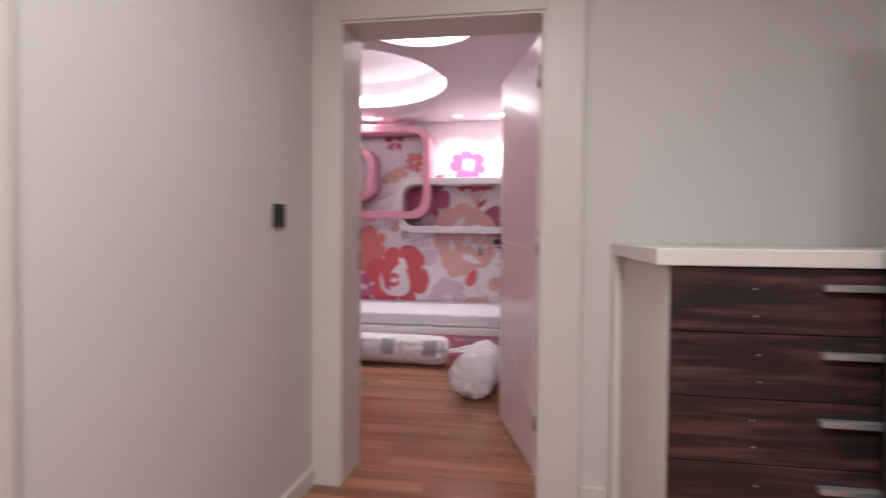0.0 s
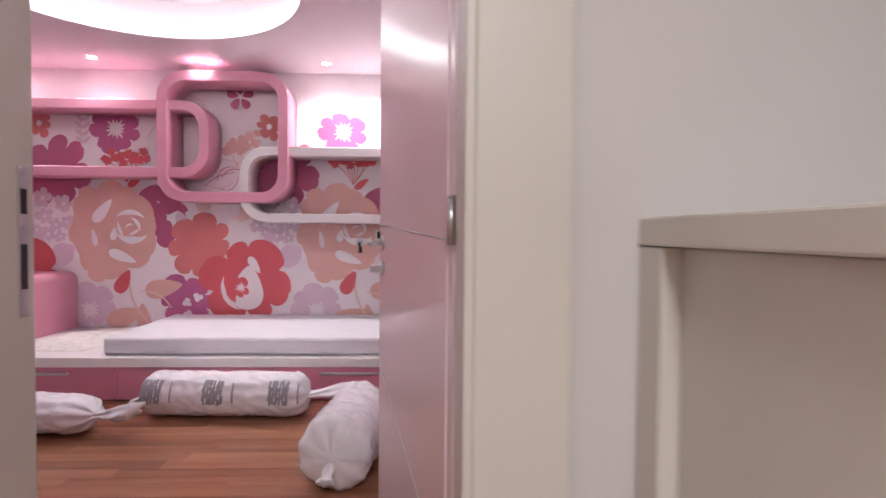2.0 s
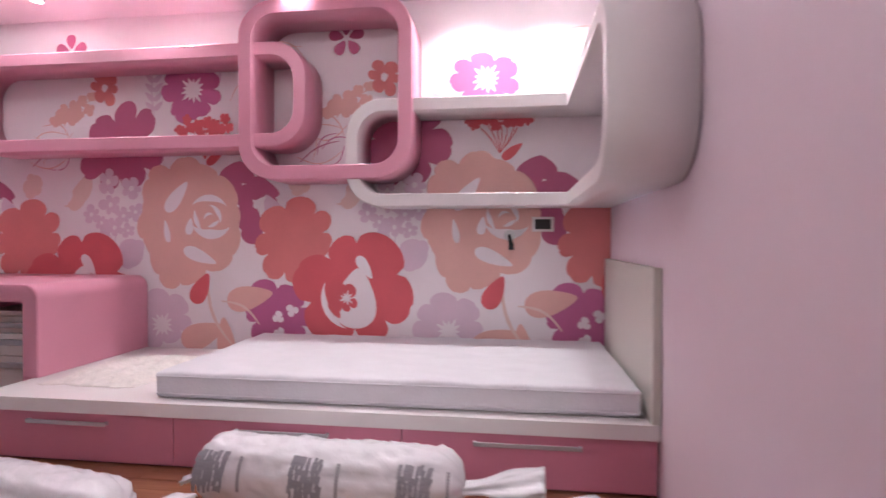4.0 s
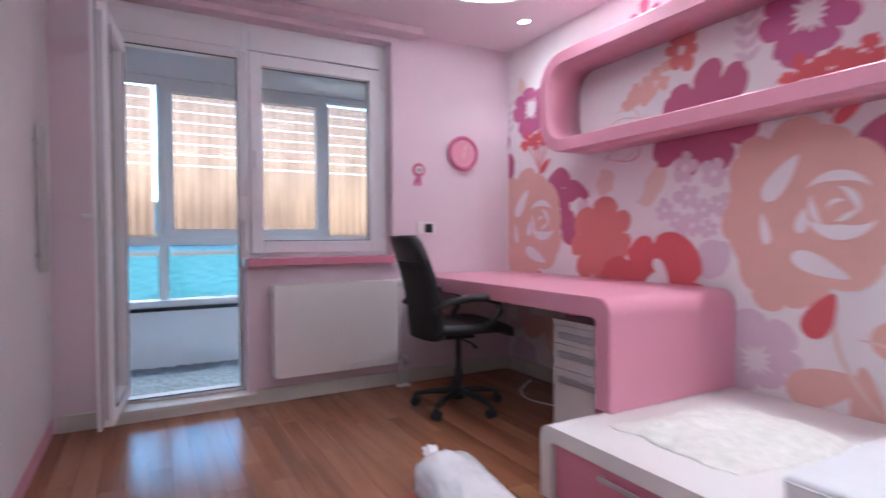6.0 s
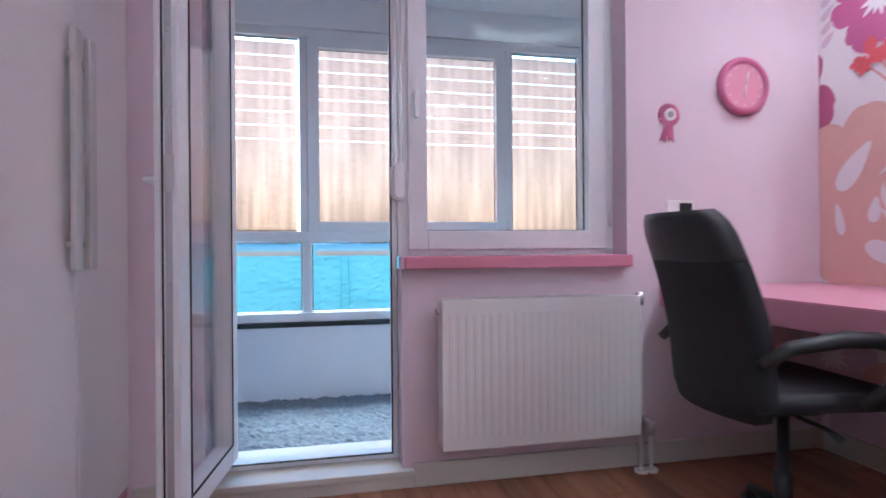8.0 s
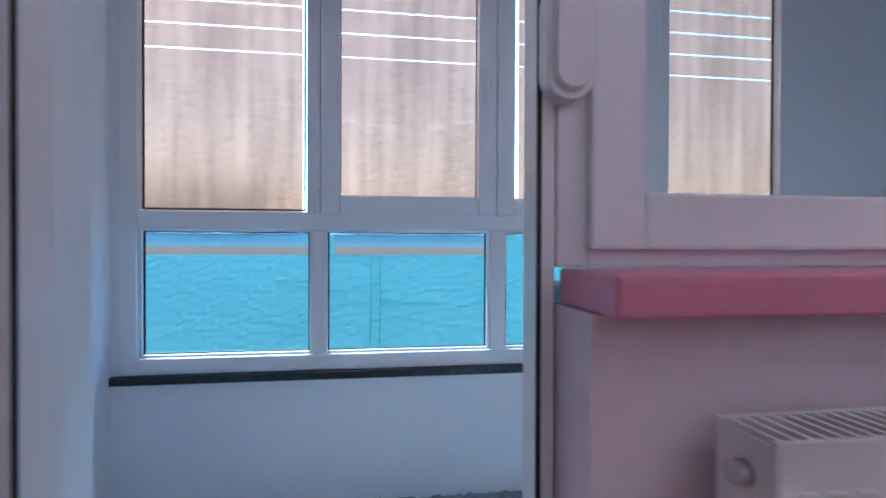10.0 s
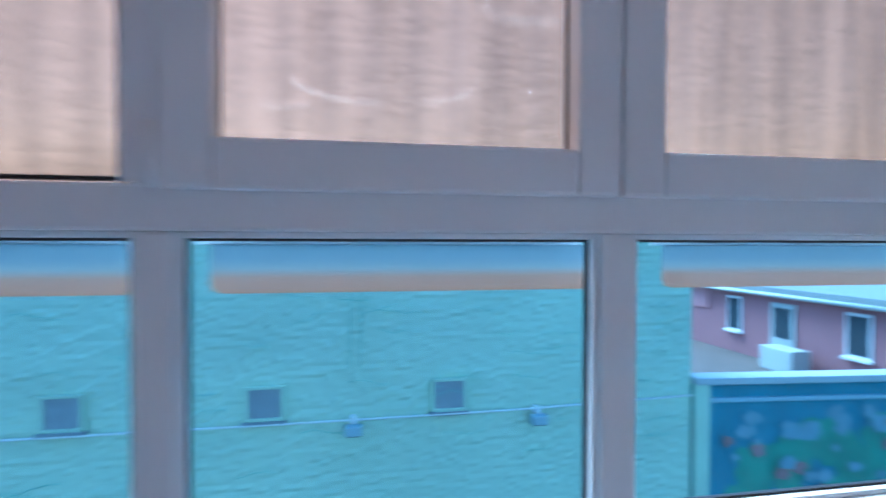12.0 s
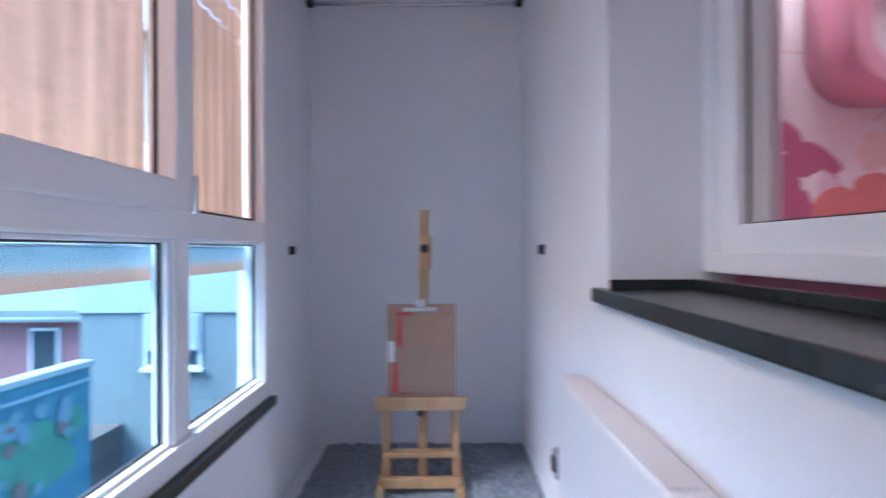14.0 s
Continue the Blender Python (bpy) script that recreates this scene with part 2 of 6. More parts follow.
M_MATTRESS = shade("white_ticking", (0.74, 0.72, 0.77), 0.8, vary=0.04, scale=10, bump=0.4, bump_scale=90, sheen=0.3)
M_FUR = shade("white_fleece", (0.83, 0.78, 0.75), 0.95, vary=0.15, scale=30, bump=1.0, bump_scale=120, sheen=0.4)
M_INK = shade("grey_print", (0.33, 0.32, 0.36), 0.6)
M_EBONY = wood("striped_ebony", (0.022, 0.014, 0.016), (0.125, 0.055, 0.047), 0.33, (1, 0, 0), 46.0, contrast=1.0, bias=0.13)
M_BAMBOO = shade("bamboo_print_ink", (0.10, 0.10, 0.10), 0.6)
M_DARKDOOR = wood("dark_door_wood", (0.022, 0.016, 0.019), (0.046, 0.029, 0.032), 0.35, (0, 0, 1), 16.0)
M_FLOOR = wood("oak_parquet", (0.22, 0.085, 0.047), (0.43, 0.195, 0.108), 0.20, (1, 0, 0), 10.0, piece=0.28, contrast=1.5)
M_FLOORREST = wood("oak_parquet_rest", (0.22, 0.085, 0.047), (0.43, 0.195, 0.108), 0.20, (1, 0, 0), 10.0, piece=0.28, contrast=1.5, island=True)
M_PINE = wood("beech", (0.42, 0.24, 0.12), (0.62, 0.40, 0.22), 0.5, (0, 0, 1), 10.0)
M_BOARD = shade("hardboard", (0.36, 0.23, 0.17), 0.7, vary=0.12, scale=9)
M_REDPAINT = shade("red_paint_marks", (0.5, 0.06, 0.06), 0.5)
M_FROST = shade("frosted_glass", (0.43, 0.43, 0.45), 0.35, vary=0.05, scale=3)
M_GLASS = glass("window_glass")
M_TINT = glass("blue_tinted_glass", (0.62, 0.74, 0.80))
M_SHADE = cloth("woven_orange_shade", (0.235, 0.128, 0.084), 0.75, 0.22, 0.45, (0.215, 0.119, 0.086))
HEM_LOW = 0.004  # part origins sit at the thing's base
M_HEM = hem_cloth()
M_GLOW = glow("led_band", (1.0, 0.95, 0.95), RING_POWER)
M_SPOT = glow("spot_lens", (1.0, 0.92, 0.86), 12)
M_TURQ = shade("turquoise_render", (0.57, 0.71, 0.53), 0.85, vary=0.12, scale=0.9, bump=1.0, bump_scale=6, stretch=(1, 0.5, 1.6))
M_TURQLINE = shade("turquoise_crack", (0.24, 0.50, 0.40), 0.9)
M_HOUSE = shade("red_house_paint", (0.37, 0.17, 0.19), 0.8, vary=0.1, scale=1)
M_GREYHOUSE = shade("pale_render", (0.26, 0.29, 0.30), 0.8, vary=0.1, scale=1)
M_FENCE = shade("blue_mural_paint", (0.10, 0.26, 0.33), 0.7, vary=0.3, scale=2)
M_MURALG = shade("green_mural_paint", (0.12, 0.32, 0.22), 0.7, vary=0.3, scale=2)
M_HOUSELIGHT = shade("light_red_paint", (0.55, 0.27, 0.29), 0.8, vary=0.1, scale=1)
M_ANNEX = shade("brown_roof_felt", (0.15, 0.12, 0.115), 0.9, vary=0.25, scale=1.5)
M_MURALLIGHT = shade("pale_mural_paint", (0.25, 0.37, 0.42), 0.7, vary=0.2, scale=3)
M_MURALO = shade("coral_mural_paint", (0.32, 0.20, 0.19), 0.7, vary=0.3, scale=2)
M_GROUND = shade("asphalt", (0.06, 0.06, 0.065), 0.9, vary=0.25, scale=0.8, bump=0.6)
M_VENT = shade("vent_mesh", (0.30, 0.33, 0.35), 0.6, vary=0.2, scale=12)
M_FLOOD = shade("floodlight_paint", (0.38, 0.50, 0.55), 0.5, vary=0.1)
M_CABLE = shade("pale_cable", (0.82, 0.84, 0.82), 0.5)
M_SHUTTER = shade("roller_shutter", (0.52, 0.55, 0.55), 0.5)
M_DARKGLASS = shade("far_window_glass", (0.05, 0.07, 0.09), 0.1)
M_ROSE = shade("peach_print", (0.77, 0.455, 0.41), 0.55, vary=0.05)
M_RED = shade("red_print", (0.68, 0.12, 0.145), 0.55, vary=0.05)
M_CORAL = shade("coral_print", (0.70, 0.215, 0.215), 0.55, vary=0.05)
M_PLUM = shade("plum_print", (0.50, 0.115, 0.235), 0.55, vary=0.05)
M_MAG = shade("magenta_print", (0.54, 0.135, 0.31), 0.55, vary=0.05)
M_LIL = shade("lilac_print", (0.74, 0.57, 0.68), 0.55, vary=0.05)
M_PALE = shade("pale_peach_print", (0.80, 0.60, 0.56), 0.55, vary=0.05)


# ---- building helpers ----
PIVOT = {}


def empty(name, x, y, z, label, category, group="", kind=""):
    ob = new(name)
    ob.empty_display_size = 0.1
    ob.location = (x, y, z)
    PIVOT[ob.name] = Vector((x, y, z))
    return tagged(ob, label, category, group, kind)


def part(name, bm, mat, parent, label=""):
    """Links a bmesh, given in world places, as one mesh under a thing or part."""
    me = bpy.data.meshes.new(name)
    base = PIVOT[parent.name]
    bmesh.ops.translate(bm, vec=-base, verts=bm.verts)
    bm.normal_update()
    bm.to_mesh(me)
    bm.free()
    for mm in mat if isinstance(mat, (list, tuple)) else [mat]:
        me.materials.append(mm)
    ob = new(name, me)
    ob.parent = parent
    PIVOT[ob.name] = base
    return tagged(ob, label)


def whole(name, bm, mat, label, category, kind="", group="", pivot=None):
    """Links a bmesh as one top-level mesh."""
    me = bpy.data.meshes.new(name)
    base = Vector(pivot) if pivot else Vector((0, 0, 0))
    bmesh.ops.translate(bm, vec=-base, verts=bm.verts)
    bm.normal_update()
    bm.to_mesh(me)
    bm.free()
    for mm in mat if isinstance(mat, (list, tuple)) else [mat]:
        me.materials.append(mm)
    ob = new(name, me)
    ob.location = base
    PIVOT[ob.name] = base
    return tagged(ob, label, category, group, kind)


def box(x0, x1, y0, y1, z0, z1, bevel=0.0, seg=2, bm=None):
    out = bm or bmesh.new()
    r = bmesh.ops.create_cube(out, size=1.0)
    m = Matrix.LocRotScale(((x0 + x1) / 2, (y0 + y1) / 2, (z0 + z1) / 2), None, (abs(x1 - x0), abs(y1 - y0), abs(z1 - z0)))
    bmesh.ops.transform(out, matrix=m, verts=r["verts"])
    if bevel:
        edges = {e for v in r["verts"] for e in v.link_edges}
        bmesh.ops.bevel(out, geom=list(edges), offset=bevel, segments=seg, affect="EDGES", profile=0.6)
    return out


def tube(points, radius, sides=10, bm=None, caps=True):
    """A round bar along a line of places; radius may be a list."""
    out = bm or bmesh.new()
    pts = [Vector(p) for p in points]
    rings = []
    side = None
    for i, p in enumerate(pts):
        d = (pts[min(i + 1, len(pts) - 1)] - pts[max(i - 1, 0)]).normalized()
        if side is None:
            side = d.orthogonal().normalized()
        side = (side - d * side.dot(d)).normalized()
        up = d.cross(side)
        r = radius[i] if isinstance(radius, (list, tuple)) else radius
        rings.append([out.verts.new(p + r * (math.cos(a) * side + math.sin(a) * up)) for a in (2 * math.pi * k / sides for k in range(sides))])
    for a, b in zip(rings, rings[1:]):
        for k in range(sides):
            f = out.faces.new((a[k], a[(k + 1) % sides], b[(k + 1) % sides], b[k]))
            f.smooth = True
    if caps:
        out.faces.new(rings[0][::-1])
        out.faces.new(rings[-1])
    return out


def prism(outline, place, bm=None, smooth=False):
    """Sweeps a closed outline of (u, v) between two depths; place(u, v, k) gives the world place for k in 0, 1."""
    out = bm or bmesh.new()
    a = [out.verts.new(place(u, v, 0)) for u, v in outline]
    b = [out.verts.new(place(u, v, 1)) for u, v in outline]
    n = len(outline)
    out.faces.new(a[::-1])
    out.faces.new(b)
    for i in range(n):
        f = out.faces.new((a[i], a[(i + 1) % n], b[(i + 1) % n], b[i]))
        f.smooth = smooth
    return out


def rounded(u0, u1, v0, v1, r, steps=8):
    pts = []
    for cu, cv, a0 in ((u1 - r, v1 - r, 0), (u0 + r, v1 - r, 90), (u0 + r, v0 + r, 180), (u1 - r, v0 + r, 270)):
        for k in range(steps + 1):
            a = radians(a0 + 90 * k / steps)
            pts.append((cu + r * math.cos(a), cv + r * math.sin(a)))
    return pts


def ring(outer, inner, place):
    """A closed band between two outlines of equal count, swept between two depths."""
    bm = bmesh.new()
    n = len(outer)
    vs = [[bm.verts.new(place(u, v, k)) for u, v in line] for line in (outer, inner) for k in (0, 1)]
    o0, o1, i0, i1 = vs
    for i in range(n):
        j = (i + 1) % n
        for quad, sm in (((o0[i], o0[j], o1[j], o1[i]), True), ((i0[j], i0[i], i1[i], i1[j]), True), ((o1[i], o1[j], i1[j], i1[i]), False), ((o0[j], o0[i], i0[i], i0[j]), False)):
            f = bm.faces.new(quad)
            f.smooth = sm
    bmesh.ops.recalc_face_normals(bm, faces=bm.faces)
    front = [e for e in bm.edges if all(v in set(o1) for v in e.verts) or all(v in set(i1) for v in e.verts)]
    bmesh.ops.bevel(bm, geom=front, offset=0.004, segments=2, affect="EDGES")
    return bm


def frame_yz(x0, x1, y0, y1, z0, z1, w, bevel=0.004):
    """A rectangular frame in a wall that faces x."""
    bm = box(x0, x1, y0, y0 + w, z0, z1, bevel)
    box(x0, x1, y1 - w, y1, z0, z1, bevel, bm=bm)
    box(x0, x1, y0 + w, y1 - w, z0, z0 + w, bevel, bm=bm)
    box(x0, x1, y0 + w, y1 - w, z1 - w, z1, bevel, bm=bm)
    return bm


def disc(cx, cy, z, r, h, sides=32, bm=None, bevel=0.0):
    out = bm or bmesh.new()
    res = bmesh.ops.create_cone(out, cap_ends=True, segments=sides, radius1=r, radius2=r, depth=h, matrix=Matrix.Translation((cx, cy, z + h / 2)))
    if bevel:
        bmesh.ops.bevel(out, geom=[e for e in out.edges if abs(e.verts[0].co.z - e.verts[1].co.z) < 1e-6], offset=bevel, segments=2, affect="EDGES")
    return out


def pane_of(name, x, y0, y1, z0, z1, mat, parent, label=""):
    ob = part(name, box(x - 0.004, x + 0.004, y0, y1, z0, z1), mat, parent, label)
    ob.visible_shadow = False
    return ob


# ---- structure: room, hall, balcony ----
WEST, EAST, NORTH, SOUTH = -4.165, 0.50, 6.70, 3.30
CEIL = 2.38
whole("wall_north", box(WEST - 0.2, EAST + 0.2, NORTH, NORTH + 0.2, -0.1, 2.7), M_PAPER, "white wall behind the floral wallpaper", "wall", "structure")
whole("wall_east", box(EAST, EAST + 0.03, 3.31, NORTH, -0.1, 2.7), M_LILAC, "pale lilac painted bedroom wall", "wall", "structure")
bm = box(-4.30, WEST, SOUTH, 4.10, -0.1, 2.7)
box(-4.30, WEST, 4.10, 5.74, 2.30, 2.7, bm=bm)
box(-4.30, WEST, 4.80, 5.74, -0.1, 0.823, bm=bm)
box(-4.30, WEST, 5.74, NORTH, -0.1, 2.7, bm=bm)
whole("wall_west", bm, M_PINKWALL, "pale pink painted wall with window and balcony door", "wall", "structure")
bm = box(-4.56, -4.302, 3.0, 4.10, -0.1, 2.7)
box(-4.56, -4.302, 4.10, 5.74, 2.30, 2.7, bm=bm)
box(-4.56, -4.302, 4.86, 5.74, -0.1, 0.80, bm=bm)
box(-4.56, -4.302, 5.74, 7.3, -0.1, 2.7, bm=bm)
whole("wall_balcony_inner", bm, M_WHITEWALL, "white plastered balcony wall under the bedroom window", "wall", "structure")
bm = box(-4.30, -0.50, 3.10, SOUTH, -0.1, 2.7)
box(-0.50, -0.370, 3.05, SOUTH, -0.1, 2.7, bm=bm)
box(-0.370, 0.53, 3.05, SOUTH, 2.075, 2.7, bm=bm)
box(0.53, 3.4, 3.05, SOUTH, -0.1, 2.7, bm=bm)
whole("wall_door", bm, M_HALL, "greige painted wall round the bedroom doorway", "wall", "structure")
whole("wall_hall_west", box(-0.68, -0.485, -2.5, 3.05, -0.1, 2.7), M_HALL, "plain greige painted hallway wall", "wall", "structure")
whole("wall_hall_east", box(3.2, 3.4, -2.5, 3.05, -0.1, 2.7), M_HALL, "plain greige hallway end wall", "wall", "structure")
whole("wall_hall_south", box(-0.68, 3.4, -2.7, -2.5, -0.1, 2.7), M_HALL, "plain greige hallway back wall", "wall", "structure")
whole("ceiling_hall", box(-0.68, 3.4, -2.7, 3.05, 2.5, 2.7), M_CEIL, "plain pale hallway ceiling", "ceiling", "structure")

# bedroom ceiling with three round recesses
RINGS = ((-1.12, 5.05, 0.90), (-0.20, 3.97, 0.34), (-3.12, 5.88, 0.44))
bm = bmesh.new()
edges = []


def loop_edges(points):
    vs = [bm.verts.new(p) for p in points]
    edges.extend(bm.edges.new((vs[i], vs[(i + 1) % len(vs)])) for i in range(len(vs)))
    return vs


loop_edges([(WEST, SOUTH, CEIL), (EAST, SOUTH, CEIL), (EAST, NORTH, CEIL), (WEST, NORTH, CEIL)])
circles = [loop_edges([(cx + r * math.cos(2 * math.pi * k / 64), cy + r * math.sin(2 * math.pi * k / 64), CEIL) for k in range(64)]) for cx, cy, r in RINGS]
bmesh.ops.triangle_fill(bm, use_beauty=True, use_dissolve=False, edges=edges)
for (cx, cy, r), low in zip(RINGS, circles):
    high = [bm.verts.new((v.co.x, v.co.y, CEIL + 0.24)) for v in low]
    for k in range(64):
        bm.faces.new((low[k], low[(k + 1) % 64], high[(k + 1) % 64], high[k])).smooth = True
    bm.faces.new(high)
whole("ceiling", bm, M_CEIL, "pale pink lowered ceiling with round lit recesses", "ceiling", "structure")
whole("ceiling_slab", box(-4.56, 0.9, 3.0, 7.3, 2.64, 2.8), M_CEIL, "concrete slab over the bedroom and balcony", "ceiling", "structure")
for cx, cy, r in RINGS:
    n = 64
    bm = bmesh.new()
    rows = [[bm.verts.new((cx + q * math.cos(2 * math.pi * k / n), cy + q * math.sin(2 * math.pi * k / n), z)) for k in range(n)] for q, z in ((r - 0.012, CEIL + 0.030), (r - 0.012, CEIL + 0.100), (r - 0.004, CEIL + 0.100), (r - 0.004, CEIL + 0.030))]
    for a, b in zip(rows, rows[1:] + rows[:1]):
        for k in range(n):
            bm.faces.new((a[k], a[(k + 1) % n], b[(k + 1) % n], b[k])).smooth = True
    whole("cove_light", bm, M_GLOW, "white glowing LED band inside a round ceiling recess", "cove light", group="ceiling coves")
SPOTS = ((-3.63, 6.44, 0.38), (-2.85, 6.40, 0.7), (-2.05, 6.38, 0.9), (-1.25, 6.40, 1.0), (-0.30, 6.42, 1.1), (0.18, 6.40, 1.3))
for sx, sy, share in SPOTS:
    th = empty("ceiling_spot", sx, sy, CEIL, "small round white recessed ceiling spotlight, lit", "spotlight", "ceiling spots")
    o = [(0.042 * math.cos(a), 0.042 * math.sin(a)) for a in (2 * math.pi * k / 24 for k in range(24))]
    i = [(0.030 * math.cos(a), 0.030 * math.sin(a)) for a in (2 * math.pi * k / 24 for k in range(24))]
    part("rim", ring(o, i, lambda u, v, k: (sx + u, sy + v, CEIL - 0.006 * k - 0.001)), M_WHITE, th)
    part("lens", disc(sx, sy, CEIL - 0.003, 0.029, 0.002, 24), M_SPOT, th, "glowing frosted lens")
    lamp("spot_light", "SPOT", (sx, sy, CEIL - 0.012), SPOT_POWER * share, WARM, 0.03, (sx, sy + 0.10, 0), 125)
# Unseen ceiling lamp assumed here, split in two to balance the hall's brightness.
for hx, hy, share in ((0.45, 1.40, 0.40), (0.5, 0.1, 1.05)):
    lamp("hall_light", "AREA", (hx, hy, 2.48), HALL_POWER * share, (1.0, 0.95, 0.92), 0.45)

# floors
FLOOR_SLAB = box(-4.302, 0.53, 3.05, NORTH, -0.2, -0.012)
box(-0.68, 3.4, -2.7, 3.05, -0.2, -0.012, bm=FLOOR_SLAB)
whole("floor_slab", FLOOR_SLAB, M_FLOOR, "brown parquet underfloor", "floor", "structure")
whole("floor_balcony", box(-5.9, -4.302, 3.4, 7.3, -0.2, -0.02), M_WHITEWALL, "bare concrete balcony floor", "floor", "structure")

# baseboards and trim
bm = box(WEST, WEST + 0.016, 3.87, 4.10, 0, 0.09, 0.004)
box(WEST, WEST + 0.016, 4.842, 6.70, 0, 0.09, 0.004, bm=bm)
box(WEST + 0.016, -2.50, NORTH - 0.016, NORTH - 0.001, 0, 0.09, 0.004, bm=bm)
whole("baseboard_room", bm, M_TRIM, "cream lacquered baseboard in the bedroom", "baseboard", "structure")
bm = box(-0.485, -0.468, 1.66, 3.03, 0, 0.085, 0.004)
box(0.692, 0.806, 3.030, 3.0495, 0, 0.085, 0.004, bm=bm)
whole("baseboard_hall", bm, M_TRIM, "cream lacquered baseboard in the hallway", "baseboard", "structure")
bm = box(-0.484, -0.355, 3.02, 3.049, 0, 2.22, 0.006)
box(0.53, 0.69, 3.02, 3.049, 0, 2.22, 0.006, bm=bm)
box(-0.355, 0.53, 3.02, 3.049, 2.06, 2.22, 0.006, bm=bm)
box(-0.3695, -0.345, 3.03, 3.302, 0, 2.06, 0.003, bm=bm)
box(0.515, 0.54, 3.03, 3.255, 0, 2.06, 0.003, bm=bm)
box(-0.345, 0.515, 3.03, 3.255, 2.05, 2.074, 0.003, bm=bm)
whole("trim_doorway", bm, M_TRIM, "cream lacquered door lining and casing", "door casing", "structure")
bm = box(-0.484, -0.462, 0.2, 1.60, 0, 2.2, 0.006)
whole("trim_hall", bm, M_TRIM, "cream casing of a hallway door", "door casing", "structure")

# ---- hallway things ----
th = empty("light_switch", -0.484, 2.70, 1.20, "dark grey square light switch on the hallway wall", "switch")
part("plate", box(-0.484, -0.474, 2.655, 2.745, 1.155, 1.245, 0.004), M_BLACK, th)
part("rocker", box(-0.475, -0.469, 2.675, 2.725, 1.175, 1.225, 0.003), M_RUBBER, th)

th = empty("strike_plate", -0.345, 3.27, 1.0, "long steel strike plate with dark slots in the door lining", "strike plate")
part("plate", box(-0.346, -0.3435, 3.256, 3.286, 0.90, 1.20, 0.0008, 1), M_STEEL, th)
for z0, z1 in ((1.105, 1.155), (0.955, 1.045)):
    part("slot", box(-0.3439, -0.3428, 3.263, 3.280, z0, z1), M_BLACK, th, "dark latch slot")
for z in (0.915, 1.08, 1.185):
    part("screw", tube([(-0.344, 3.271, z), (-0.3422, 3.271, z)], 0.005, 10), M_GREYBAR, th)


def door_leaf():
    """The bedroom door, open into the room, with its hinges and lever."""
    th = empty("door_1", 0.53, 3.30, 0, "open satin white bedroom door with fine diagonal grooves", "door", kind="structure")
    hinge, far = Vector((0.512, 3.275, 0)), Vector((0.300, 4.06, 0))
    d = (far - hinge).normalized()
    n = Vector((-d.y, d.x, 0))
    w = (far - hinge).length
    m = Matrix(((d.x, n.x, 0, hinge.x), (d.y, n.y, 0, hinge.y), (0, 0, 1, 0), (0, 0, 0, 1)))

    def put(name, b, mat, parent, label=""):
        bmesh.ops.transform(b, matrix=m, verts=b.verts)
        return part(name, b, mat, parent, label)
    put("leaf", box(0, w, -0.040, 0, 0.012, 2.045, 0.003), M_DOORLEAF, th)
    for (u0, z0), (u1, z1) in (((0.02, 1.62), (w - 0.01, 1.98)), ((0.02, 1.06), (w - 0.01, 1.10)), ((0.02, 0.30), (w - 0.01, 0.62))):
        put("groove", tube([(u0, 0.0005, z0), (u1, 0.0005, z1)], 0.0022, 6), M_GREYBAR, th, "fine inlaid line")
    for z in (0.28, 1.10, 1.86):
        put("hinge", tube([(-0.008, 0.008, z - 0.05), (-0.008, 0.008, z + 0.05)], 0.009, 10), M_STEEL, th, "steel hinge barrel")
    for side in (1, -1):
        y = 0.0 if side > 0 else -0.040
        h = put("handle", tube([(w - 0.06, y, 1.04), (w - 0.06, y + side * 0.045, 1.04), (w - 0.09, y + side * 0.052, 1.04), (w - 0.18, y + side * 0.052, 1.04)], 0.009, 10), M_STEEL, th, "steel lever handle")
        put("rosette", tube([(w - 0.06, y, 1.04), (w - 0.06, y + side * 0.008, 1.04)], 0.025, 20), M_STEEL, h)
        put("key_rosette", tube([(w - 0.06, y, 0.955), (w - 0.06, y + side * 0.008, 0.955)], 0.025, 20), M_STEEL, h)
        put("key", box(w - 0.064, w - 0.056, min(y, y + side * 0.045), max(y, y + side * 0.045), 0.94, 0.965, 0.002), M_STEEL, h)
    put("lock_plate", box(w - 0.001, w + 0.002, -0.032, -0.010, 0.92, 1.12), M_STEEL, th)


door_leaf()


